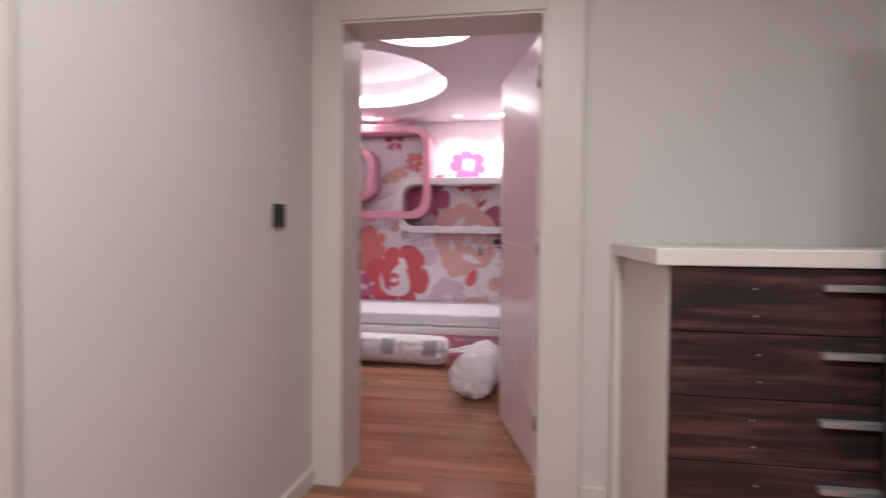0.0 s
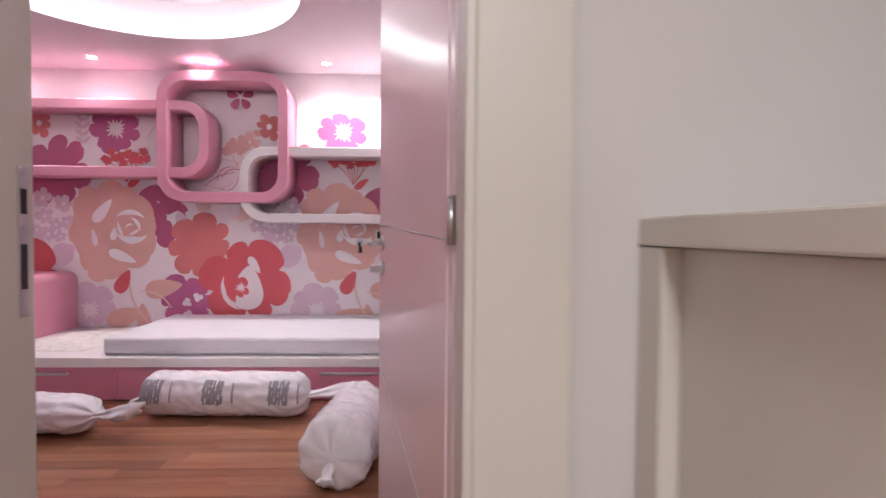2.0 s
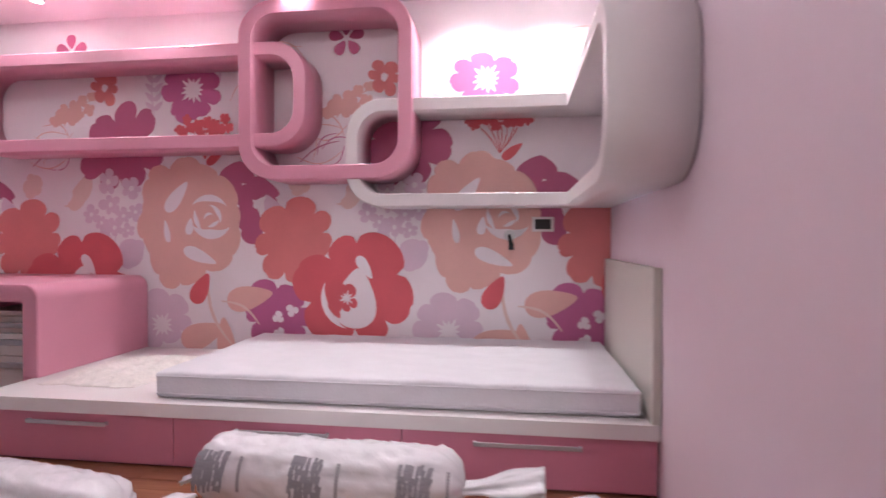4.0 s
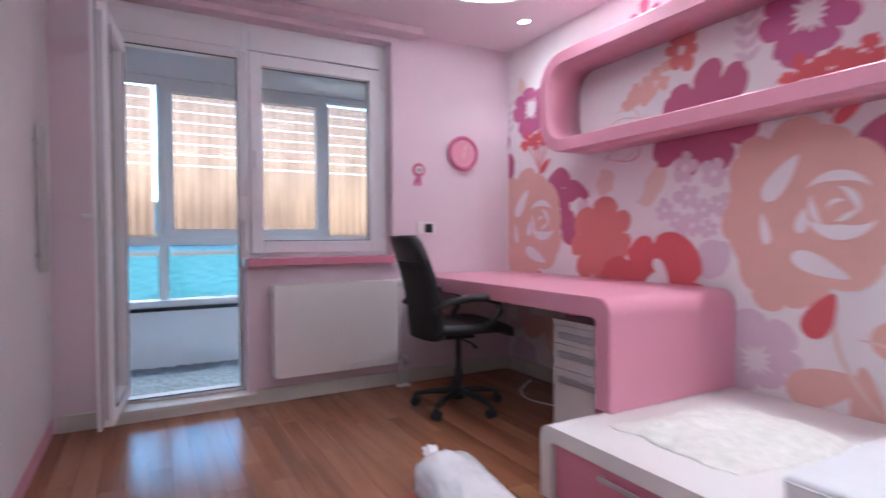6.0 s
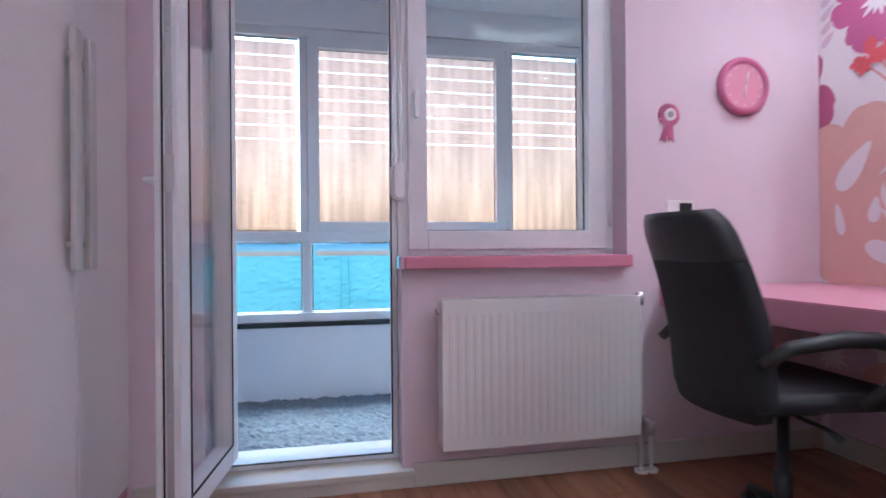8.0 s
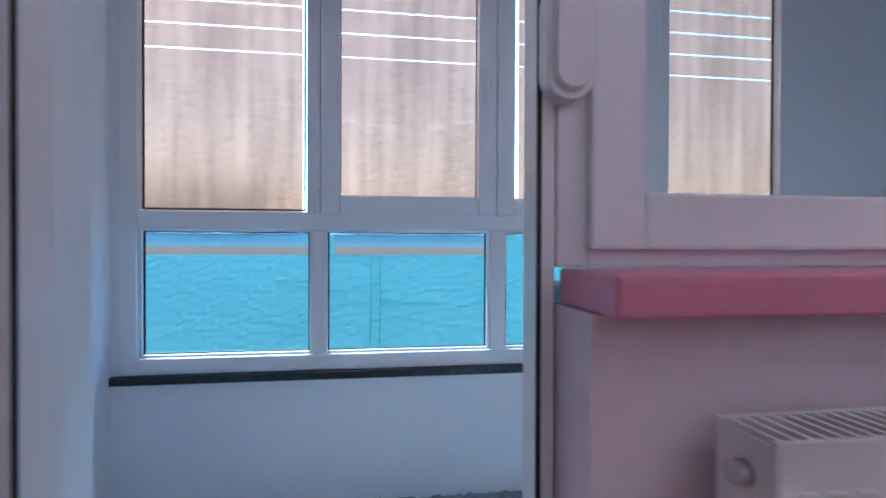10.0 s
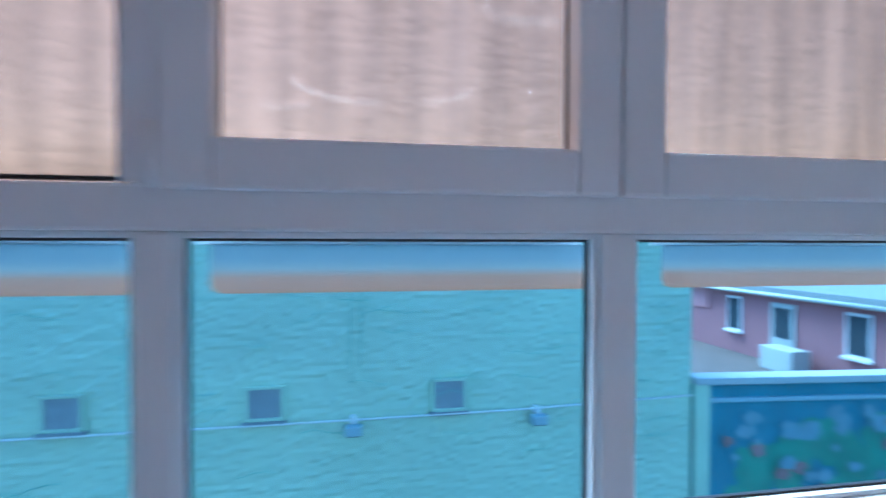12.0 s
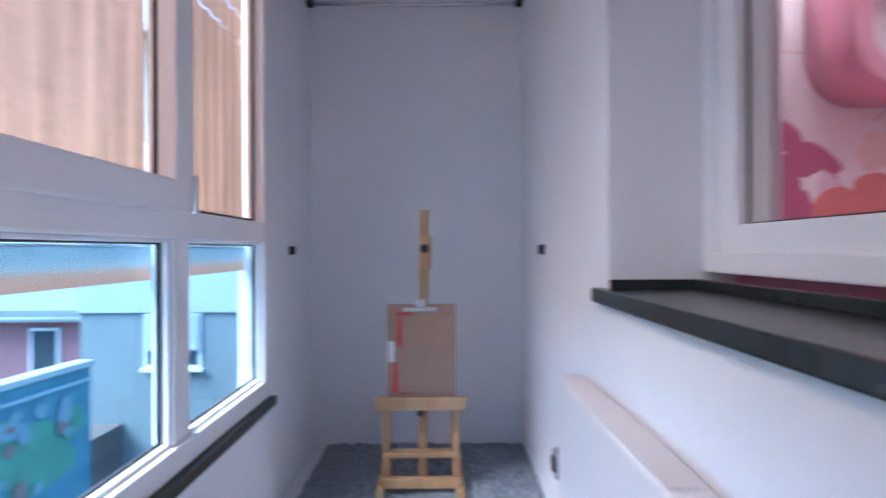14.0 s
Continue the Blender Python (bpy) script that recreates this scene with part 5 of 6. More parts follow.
def rosette():
    cy, cz = 5.935, 1.455
    th = empty("prize_rosette", WEST, cy, cz, "small pink prize rosette with two ribbon tails", "rosette")
    n = 40
    b = bmesh.new()
    c = b.verts.new((WEST + 0.012, cy, cz))
    rim = [b.verts.new((WEST + 0.008 + 0.004 * (k % 2), cy + (0.046 + 0.003 * (k % 2)) * math.cos(2 * math.pi * k / n), cz + (0.046 + 0.003 * (k % 2)) * math.sin(2 * math.pi * k / n))) for k in range(n)]
    back = [b.verts.new((WEST + 0.001, v.co.y, v.co.z)) for v in rim]
    for k in range(n):
        j = (k + 1) % n
        b.faces.new((c, rim[k], rim[j]))
        b.faces.new((rim[k], back[k], back[j], rim[j]))
    part("pleats", b, M_CLOCK, th)
    part("badge", tube([(WEST + 0.010, cy, cz), (WEST + 0.017, cy, cz)], 0.026, 24), M_WHITE, th, "pale round badge")
    part("emblem", tube([(WEST + 0.017, cy, cz), (WEST + 0.018, cy, cz)], 0.014, 16), M_INK, th)
    for dy in (-0.030, 0.004):
        o = [(cy - 0.006 + dy * 0.2, cz - 0.03), (cy + 0.016 + dy * 0.2, cz - 0.03), (cy + 0.018 + dy * 1.2, cz - 0.115), (cy + 0.004 + dy * 1.2, cz - 0.100), (cy - 0.010 + dy * 1.2, cz - 0.110)]
        b = prism(o, lambda u, v, k: (WEST + 0.002 + 0.003 * k + (0.002 if dy > 0 else 0), u, v))
        part("ribbon", b, M_CLOCK, th)


wall_clock()
rosette()


def wall_socket(name, axis, a, b0, z, w, h, label, dark=True):
    """A socket plate: axis x sits on the west wall, y on the north wall."""
    if axis == "x":
        th = empty(name, a, b0, z, label, "socket")
        part("plate", box(a, a + 0.010, b0 - w / 2, b0 + w / 2, z - h / 2, z + h / 2, 0.003), M_WHITE, th)
        part("insert", box(a + 0.009, a + 0.013, b0 - w * 0.05, b0 + w * 0.40, z - h * 0.36, z + h * 0.36, 0.002), M_BLACK, th)
    else:
        th = empty(name, b0, a, z, label, "socket")
        part("plate", box(b0 - w / 2, b0 + w / 2, a - 0.010, a, z - h / 2, z + h / 2, 0.003), M_WHITE, th)
        part("insert", box(b0 - w * 0.36, b0 + w * 0.36, a - 0.014, a - 0.009, z - h * 0.34, z + h * 0.34, 0.002), M_BLACK, th)


wall_socket("wall_socket", "x", WEST, 5.985, 1.055, 0.13, 0.085, "white and black double socket plate on pink wall")
wall_socket("wall_socket", "y", NORTH - 0.008, 0.12, 1.055, 0.125, 0.085, "white framed black socket on floral wallpaper")
wall_socket("wall_socket", "y", NORTH - 0.008, -3.18, 0.31, 0.17, 0.085, "double black socket on the wall under the desk")
th = empty("wall_hook", -0.07, NORTH - 0.008, 0.96, "small steel reading lamp bracket on floral wallpaper", "bracket")
part("plate", tube([(-0.07, NORTH - 0.008, 0.99), (-0.07, NORTH - 0.018, 0.99)], 0.032, 20), M_STEEL, th)
part("stem", tube([(-0.07, NORTH - 0.018, 0.99), (-0.07, NORTH - 0.05, 0.985), (-0.06, NORTH - 0.055, 0.94), (-0.06, NORTH - 0.05, 0.91)], [0.010, 0.010, 0.014, 0.016], 10), M_BLACK, th)
pts = [(-3.72, 6.55, 0.02), (-3.60, 6.38, 0.006), (-3.42, 6.30, 0.005), (-3.20, 6.36, 0.005), (-3.02, 6.34, 0.005), (-2.92, 6.40, 0.005)]
fine = []
for i in range(len(pts) - 1):
    p0, p1, p2, p3 = (Vector(pts[max(0, min(len(pts) - 1, i + q))]) for q in (-1, 0, 1, 2))
    for k in range(6):
        s = k / 6
        fine.append(tuple(0.5 * (2 * p1 + (p2 - p0) * s + (2 * p0 - 5 * p1 + 4 * p2 - p3) * s * s + (3 * p1 - p0 - 3 * p2 + p3) * s ** 3)))
whole("power_cable", tube(fine, 0.004, 8), M_WHITE, "thin white power cable lying under the desk", "cable", pivot=(-3.3, 6.4, 0))


# ---- plastic-wrapped rolls on the floor ----
def wrapped_roll(name, a, b, r, label, tail=0.0, knot=-0.5, printed=False, seed=1, flat=1.0):
    """A crumpled polythene-wrapped roll from a to b, gathered at one or both ends."""
    a, b = Vector(a), Vector(b)
    d = (b - a).normalized()
    side = Vector((-d.y, d.x, 0))
    up = Vector((0, 0, 1))
    ln = (b - a).length
    th = empty(name, (a.x + b.x) / 2, (a.y + b.y) / 2, 0, label, "plastic bag", "wrapped rolls")
    bm = bmesh.new()
    nu, nv = 60, 56
    rings = []
    for i in range(nu + 1):
        s = i / nu
        e0, e1 = min(1, s / 0.10), min(1, (1 - s) / (0.12 if not tail else 0.10))
        f = min(math.sqrt(max(0, 1 - (1 - e0) ** 2)), math.sqrt(max(0, 1 - (1 - e1) ** 2)) if not tail else 0.25 + 0.75 * math.sqrt(max(0, 1 - (1 - e1) ** 2)))
        f = max(f, 0.10)
        row = []
        for k in range(nv):
            t = 2 * math.pi * k / nv
            q = Vector((s * ln * 7, math.cos(t) * 1.6, math.sin(t) * 1.6 + seed * 9))
            crease = 0.034 * abs(noise.noise(q * 1.2)) + 0.026 * abs(noise.noise(q * 3.1)) + 0.008 * noise.noise(q * 8)
            gather = 0.10 * (1 - min(e0, e1)) * math.sin(t * 9 + seed)
            rr = r * f * (1 + gather) - crease * 0.6
            p = a + d * (s * ln) + side * (rr * math.cos(t)) + up * (max(0.004, r * flat * 0.96 + rr * flat * math.sin(t)))
            row.append(bm.verts.new(p))
        rings.append(row)
    for p, q in zip(rings, rings[1:]):
        for k in range(nv):
            bm.faces.new((p[k], p[(k + 1) % nv], q[(k + 1) % nv], q[k])).smooth = True
    bm.faces.new(rings[0][::-1])
    bm.faces.new(rings[-1])
    bmesh.ops.recalc_face_normals(bm, faces=bm.faces)
    wrap = part("wrap", bm, M_PLASTIC, th)

    def twist(origin, way, length, w0):
        b2 = bmesh.new()
        n, m = 16, 26
        rows = []
        for i in range(n + 1):
            s = i / n
            w = w0 * (0.35 + 1.1 * s ** 0.8 + 0.15 * math.sin(s * 9 + seed))
            row = []
            for k in range(m):
                t = 2 * math.pi * k / m
                wob = 1 + 0.28 * math.sin(t * 5 + s * 4 + seed) + 0.2 * noise.noise(Vector((s * 5, math.cos(t) * 2, math.sin(t) * 2 + seed)))
                p = origin + way * (s * length) + side * (w * wob * math.cos(t)) + up * (w * 0.45 * wob * math.sin(t))
                p.z = max(0.006, p.z)
                row.append(b2.verts.new(p))
            rows.append(row)
        for p, q in zip(rows, rows[1:]):
            for k in range(m):
                b2.faces.new((p[k], p[(k + 1) % m], q[(k + 1) % m], q[k])).smooth = True
        b2.faces.new(rows[0][::-1])
        tip = b2.verts.new(sum((v.co for v in rows[-1]), Vector()) / m - way * 0.012)
        for k in range(m):
            b2.faces.new((rows[-1][k], rows[-1][(k + 1) % m], tip)).smooth = True
        bmesh.ops.recalc_face_normals(b2, faces=b2.faces)
        part("tied_end", b2, M_PLASTIC, th, "gathered and knotted plastic end")
    if knot:
        twist(a + d * 0.01 + up * (r * flat * 0.85), (-d + up * knot).normalized(), 0.10, 0.020)
    if tail:
        twist(b - d * 0.03 + up * (r * flat * 0.9), (d + up * 0.15).normalized(), tail, 0.06)
    if printed:
        rnd = random.Random(seed)
        for c in (0.10, 0.46, 0.84):
            b3 = bmesh.new()
            for row in range(7):
                for col in range(6):
                    t = radians(138 + 8 * row)
                    s0 = c * ln + (col - 2.5) * 0.019 + rnd.uniform(-0.004, 0.004)
                    l = rnd.uniform(0.010, 0.022)
                    w = rnd.uniform(0.06, 0.14)
                    o = []
                    for ss, tt in ((s0, t - w), (s0 + l, t - w), (s0 + l * 0.7, t + w), (s0 - l * 0.3, t + w)):
                        rr = r * 1.004
                        o.append(a + d * ss + side * (rr * math.cos(tt)) + up * (r * flat * 0.96 + rr * flat * math.sin(tt)))
                    b3.faces.new([b3.verts.new(p) for p in o])
            for row in range(12):
                t = radians(138 + 4.2 * row)
                s0 = (c + 0.115) * ln
                o = []
                for ss, tt in ((s0, t), (s0 + 0.012, t), (s0 + 0.012, t + 0.06), (s0, t + 0.06)):
                    rr = r * 1.004
                    o.append(a + d * ss + side * (rr * math.cos(tt)) + up * (r * flat * 0.96 + rr * flat * math.sin(tt)))
                b3.faces.new([b3.verts.new(p) for p in o])
            tagged(part("print", b3, M_INK, wrap), "grey printed bars and marks", kind="stuff")


wrapped_roll("wrapped_roll", (-1.17, 5.37, 0), (-0.20, 5.33, 0), 0.134, "white plastic-wrapped bedding roll with grey printing on the floor", tail=0.30, knot=-0.5, printed=True, seed=2)
wrapped_roll("wrapped_roll", (0.085, 4.34, 0), (0.16, 4.98, 0), 0.165, "knotted white plastic bag roll lying on the parquet", tail=0.0, knot=-0.5, seed=5)
wrapped_roll("wrapped_roll", (-2.66, 5.26, 0), (-1.26, 5.06, 0), 0.135, "crumpled translucent white bag lying on the parquet", tail=0.24, knot=0.6, seed=8, flat=0.78)


# ---- balcony ----
GX = -5.52
whole("wall_balcony_north", box(-5.80, -4.56, 7.09, 7.3, -0.1, 2.7), M_WHITEWALL, "white plastered balcony end wall", "wall", "structure")
whole("wall_balcony_south", box(-5.56, -4.56, 3.45, 3.74, -0.1, 2.7), M_WHITEWALL, "white plastered balcony end wall by the door", "wall", "structure")
bm = box(-5.66, GX + 0.035, 3.74, 6.235, -0.1, 0.438)
box(-5.62, GX + 0.030, 3.735, 3.7645, 0.4665, 2.235, bm=bm)
whole("wall_balcony_parapet", bm, M_WHITEWALL, "white plastered balcony parapet below the glazing", "wall", "structure")
bm = box(-5.59, GX - 0.04, 6.235, 7.09, -0.1, 2.7)
box(-5.66, GX + 0.05, 3.74, 6.235, 2.235, 2.7, bm=bm)
whole("wall_balcony_outer", bm, M_WHITEWALL, "white plastered balcony wall beside the glazing", "wall", "structure")
whole("ceiling_balcony", box(-5.80, -4.56, 3.45, 7.3, 2.42, 2.64), M_WHITEWALL, "plain white balcony ceiling", "ceiling", "structure")
whole("sill_strip", box(GX - 0.03, GX + 0.055, 3.742, 6.232, 0.4385, 0.466, 0.003), M_STONE, "dark stone strip sill under the balcony glazing", "sill", pivot=(GX, 5.0, 0.44))


def balcony_glazing():
    th = empty("window_2", GX, 5.0, 0.466, "white plastic balcony glazing with blue-tinted lower panes", "window", kind="structure")
    x0, x1 = GX - 0.020, GX + 0.035
    part("window_frame", frame_yz(x0, x1, 3.765, 6.232, 0.467, 2.234, 0.055, 0.005), M_PVC, th)
    part("transom", box(x0, x1, 3.82, 6.177, 0.952, 1.012, 0.005), M_PVC, th)
    for y0, y1 in ((4.380, 4.422), (5.008, 5.060), (5.625, 5.695)):
        part("mullion", box(x0, GX + 0.028, y0, y1, 0.522, 0.952, 0.005), M_PVC, th)
    for y0, y1 in ((4.362, 4.409), (5.657, 5.704)):
        part("mullion", box(x0, x1, y0, y1, 1.012, 2.179, 0.005), M_PVC, th)
    for y0, y1 in ((3.822, 4.378), (4.424, 5.006), (5.062, 5.623), (5.697, 6.177)):
        part("bead", frame_yz(GX + 0.004, GX + 0.020, y0 - 0.001, y1 + 0.001, 0.522, 0.952, 0.009, 0.003), M_PVC, th)
        part("gasket", frame_yz(GX - 0.002, GX + 0.006, y0 + 0.008, y1 - 0.008, 0.530, 0.944, 0.005, 0), M_RUBBER, th, "black rubber glazing seal")
        pane_of("pane", GX, y0, y1, 0.526, 0.948, M_TINT, th, "blue-tinted pane")
    for y0, y1 in ((3.822, 4.360), (5.706, 6.175)):
        part("gasket", frame_yz(GX - 0.002, GX + 0.006, y0 + 0.004, y1 - 0.004, 1.016, 2.176, 0.006, 0), M_RUBBER, th, "black rubber glazing seal")
        pane_of("pane", GX, y0, y1, 1.013, 2.178, M_GLASS, th)
    for y0, y1, side in ((4.410, 5.026, -1), (5.029, 5.656, 1)):
        sash = part("sash", frame_yz(x0 + 0.012, x1 + 0.018, y0, y1, 1.004, 2.185, 0.066, 0.006), M_PVC, th)
        part("gasket", frame_yz(GX + 0.006, GX + 0.014, y0 + 0.062, y1 - 0.062, 1.066, 2.123, 0.006, 0), M_RUBBER, sash, "black rubber glazing seal")
        pane_of("pane", GX + 0.008, y0 + 0.065, y1 - 0.065, 1.069, 2.120, M_GLASS, sash)
        hy = y0 if side < 0 else y1
        for z in (1.045, 2.14):
            part("hinge", tube([(x1 + 0.02, hy + side * 0.006, z - 0.04), (x1 + 0.02, hy + side * 0.006, z + 0.04)], 0.008, 10), M_PVC, sash)
    part("handle", box(x1 + 0.018, x1 + 0.038, 4.985, 5.003, 1.40, 1.52, 0.005), M_PVC, th, "white plastic window handle")


balcony_glazing()


def sun_shade(y0, y1):
    """A woven shade outside the upper pane, slotted near its top, with its hem in front of the lower pane."""
    th = empty("sun_shade", GX - 0.055, (y0 + y1) / 2, 0.86, "orange-beige woven outdoor window shade with slots", "sun shade", "balcony shades")
    bm = bmesh.new()
    x = GX - 0.050
    strips = [(0.985, 1.575)] + [(1.578 + 0.085 * k, 1.660 + 0.085 * k) for k in range(7)]
    ny = 72
    for za, zb in strips:
        lo = [bm.verts.new((x + 0.0032 * math.sin(y * 98), y, za)) for y in np.linspace(y0, y1, ny)]
        hi = [bm.verts.new((x + 0.0032 * math.sin(y * 98 + 0.3), y, zb)) for y in np.linspace(y0, y1, ny)]
        for k in range(ny - 1):
            bm.faces.new((lo[k], lo[k + 1], hi[k + 1], hi[k])).smooth = True
    part("fabric", bm, M_SHADE, th)
    part("bar", tube([(x, y0, 0.937), (x, y1, 0.937)], 0.003, 8), M_PVC, th)
    ha, hb = y0 + 0.02, y1 + 0.03
    o = [(ha, 0.934), (ha, 0.878), (ha + 0.004, 0.868), (ha + 0.014, 0.864), (hb, 0.864), (hb, 0.934)]
    bm = prism(o, lambda u, v, k: (x - 0.002 + 0.004 * k, u, v))
    bmesh.ops.recalc_face_normals(bm, faces=bm.faces)
    part("hem", bm, M_HEM, th, "grey translucent hem fading to orange at its edge")


for y0, y1 in ((3.745, 4.340), (4.43, 5.010), (5.135, 5.655), (5.70, 6.225)):
    sun_shade(y0, y1)


def carpet():
    x0, x1, y0, y1 = GX + 0.037, -4.562, 3.745, 7.085
    bm = bmesh.new()
    nx, ny = 60, 180
    rnd = random.Random(3)
    g = [[bm.verts.new((x0 + (x1 - x0) * i / nx + rnd.uniform(-0.004, 0.004) * (0 < i < nx), y0 + (y1 - y0) * j / ny, -0.002 + rnd.uniform(0, 0.014) + 0.006 * noise.noise(Vector((i * 0.3, j * 0.3, 0))))) for j in range(ny + 1)] for i in range(nx + 1)]
    for i in range(nx):
        for j in range(ny):
            bm.faces.new((g[i][j], g[i + 1][j], g[i + 1][j + 1], g[i][j + 1]))
    whole("carpet", bm, M_CARPET, "grey shaggy carpet on the balcony floor", "carpet", kind="structure")


carpet()
bm = box(-4.585, -4.35, 4.868, 5.80, 0.8005, 0.834, 0.005)
box(-4.560, -4.35, 5.722, 5.738, 0.834, 0.856, 0.002, bm=bm)
box(-4.372, -4.35, 4.868, 5.722, 0.834, 0.856, 0.002, bm=bm)
whole("stone_sill", bm, M_STONE, "polished dark stone outer window sill", "window sill", pivot=(-4.45, 5.3, 0.80))


def easel():
    cx, cy = -5.025, 6.62
    th = empty("easel", cx, cy, 0, "beech painting easel standing on the balcony carpet", "easel")

    def bar(name, p, q, w, d, parent=th, mat=M_PINE, label=""):
        p, q = Vector(p), Vector(q)
        b = box(-w / 2, w / 2, -d / 2, d / 2, 0, (q - p).length, 0.003)
        bmesh.ops.transform(b, matrix=Matrix.Translation(p) @ (q - p).to_track_quat("Z", "Y").to_matrix().to_4x4(), verts=b.verts)
        return part(name, b, mat, parent, label)
    for s in (-1, 1):
        bar("leg", (cx + s * 0.135, cy, 0.012), (cx + s * 0.135, cy + 0.015, 0.33), 0.032, 0.035)
        bar("foot", (cx + s * 0.150, cy - 0.12, 0.022), (cx + s * 0.150, cy + 0.30, 0.022), 0.030, 0.030)
    bar("rail", (cx - 0.15, cy - 0.06, 0.045), (cx + 0.15, cy - 0.06, 0.045), 0.030, 0.038)
    bar("rail", (cx - 0.14, cy - 0.005, 0.135), (cx + 0.14, cy - 0.005, 0.135), 0.050, 0.020)
    bar("ledge", (cx - 0.175, cy - 0.03, 0.335), (cx + 0.175, cy - 0.03, 0.335), 0.022, 0.050)
    bar("mast", (cx + 0.005, cy + 0.02, 0.03), (cx + 0.015, cy + 0.075, 1.085), 0.036, 0.022)
    bar("brace", (cx, cy + 0.28, 0.04), (cx + 0.01, cy + 0.07, 0.80), 0.028, 0.02)
    bar("slider", (cx + 0.018, cy + 0.045, 0.85), (cx + 0.02, cy + 0.055, 0.98), 0.045, 0.03)
    part("knob", tube([(cx + 0.018, cy + 0.04, 0.93), (cx + 0.018, cy + 0.005, 0.93)], [0.014, 0.018], 14), M_BLACK, th, "black wing knob")
    part("knob", tube([(cx, cy - 0.0, 0.30), (cx, cy - 0.04, 0.30)], [0.010, 0.014], 14), M_BLACK, th, "black wing knob")
    bd = empty("drawing_board", cx, cy, 0.35, "brown hardboard drawing board with red paint marks and clip", "drawing board")
    b = box(-0.135, 0.135, -0.004, 0.004, 0, 0.365, 0.002)
    M = pose(cx + 0.003, cy - 0.012, 0.349, -5, 0, 0)
    bmesh.ops.transform(b, matrix=M, verts=b.verts)
    part("board", b, M_BOARD, bd)
    b = box(-0.09, 0.105, -0.0065, -0.0045, 0.025, 0.325)
    bmesh.ops.transform(b, matrix=M, verts=b.verts)
    part("sheet", b, M_BOARD, bd, "plain brown sheet")
    for u0, u1, z0, z1 in ((-0.098, -0.072, 0.20, 0.31), (-0.112, -0.088, 0.02, 0.14), (-0.10, -0.03, 0.318, 0.33), (-0.075, -0.068, 0.16, 0.20), (-0.085, -0.02, 0.018, 0.023)):
        o = [(u0, z0), (u1, z0 + 0.004), (u1 - 0.004, z1), (u0 + 0.006, z1 + 0.003)]
        b = prism(o, lambda u, v, k: (u, -0.0068 - 0.0006 * k, v))
        bmesh.ops.transform(b, matrix=M, verts=b.verts)
        part("paint_mark", b, M_REDPAINT, bd, "red paint smear")
    b = prism([(-0.128, 0.14), (-0.104, 0.14), (-0.104, 0.22), (-0.128, 0.22)], lambda u, v, k: (u, -0.0048 - 0.0006 * k, v))
    bmesh.ops.transform(b, matrix=M, verts=b.verts)
    part("label", b, M_WHITE, bd, "white paper label")
    b = box(-0.07, 0.065, -0.018, 0.006, 0.335, 0.352, 0.003)
    box(-0.02, 0.02, -0.02, 0.012, 0.35, 0.385, 0.005, bm=b)
    bmesh.ops.transform(b, matrix=M, verts=b.verts)
    part("clip", b, M_STEEL, bd, "steel spring clip")


easel()
th = empty("curtain_rod", -5.06, 7.02, 2.07, "thin steel rod spanning the balcony end", "rod")
part("rod", tube([(-5.545, 7.02, 2.072), (-5.3, 7.02, 2.066), (-5.06, 7.02, 2.064), (-4.8, 7.02, 2.066), (-4.575, 7.02, 2.072)], 0.010, 12), M_STEEL, th)
for a, b in ((-5.558, -5.53), (-4.59, -4.562)):
    part("end_cap", tube([(a, 7.02, 2.072), (b, 7.02, 2.072)], 0.020, 16), M_BLACK, th)
for x0, x1, y in ((GX - 0.0395, GX - 0.020, 6.72), (-4.58, -4.5605, 6.52)):
    th = empty("coat_hook", (x0 + x1) / 2, y, 0.925, "small dark square coat hook on white plaster", "hook", "balcony hooks")
    part("knob", box(x0, x1, y - 0.018, y + 0.018, 0.908, 0.942, 0.004), M_BLACK, th)


def panel_heater():
    y0, y1, z0, z1, xa, xb = 5.22, 5.90, 0.17, 0.60, -4.645, -4.575
    th = empty("panel_heater", -4.6, (y0 + y1) / 2, z0, "slim white electric convector heater on the balcony wall", "heater")
    part("body", box(xa, xb, y0, y1, z0, z1, 0.012, 3), M_RAD, th)
    bm = bmesh.new()
    for k in range(7):
        x = xa + 0.007 + 0.0085 * k
        box(x - 0.0022, x + 0.0022, y0 + 0.012, y1 - 0.012, z1 + 0.0005, z1 + 0.007, 0.001, 1, bm=bm)
    part("top_grille", bm, M_RAD, th)
    bm = bmesh.new()
    for k in range(7):
        z = z0 + 0.06 + 0.045 * k
        box(xa + 0.01, xb - 0.015, y0 - 0.003, y0 + 0.001, z, z + 0.02, bm=bm)
    part("side_vents", bm, M_INK, th, "dark side vent slots")
    part("thermostat", tube([(xa + 0.045, y0 - 0.001, z1 - 0.09), (xa + 0.045, y0 - 0.035, z1 - 0.09)], [0.026, 0.024], 20), M_GREYBAR, th, "round grey thermostat knob")
    part("bracket", box(xb, -4.56, y0 + 0.1, y0 + 0.16, z0 + 0.05, z1 - 0.05), M_RAD, th)
    part("bracket", box(xb, -4.56, y1 - 0.16, y1 - 0.1, z0 + 0.05, z1 - 0.05), M_RAD, th)


panel_heater()
th = empty("wall_socket", -4.565, 6.24, 0.24, "round grey socket low on the balcony wall", "socket")
part("cover", tube([(-4.5605, 6.24, 0.24), (-4.585, 6.24, 0.24)], [0.055, 0.045], 24), M_GREYBAR, th)
part("insert", tube([(-4.585, 6.24, 0.24), (-4.59, 6.24, 0.24)], 0.026, 16), M_BLACK, th)

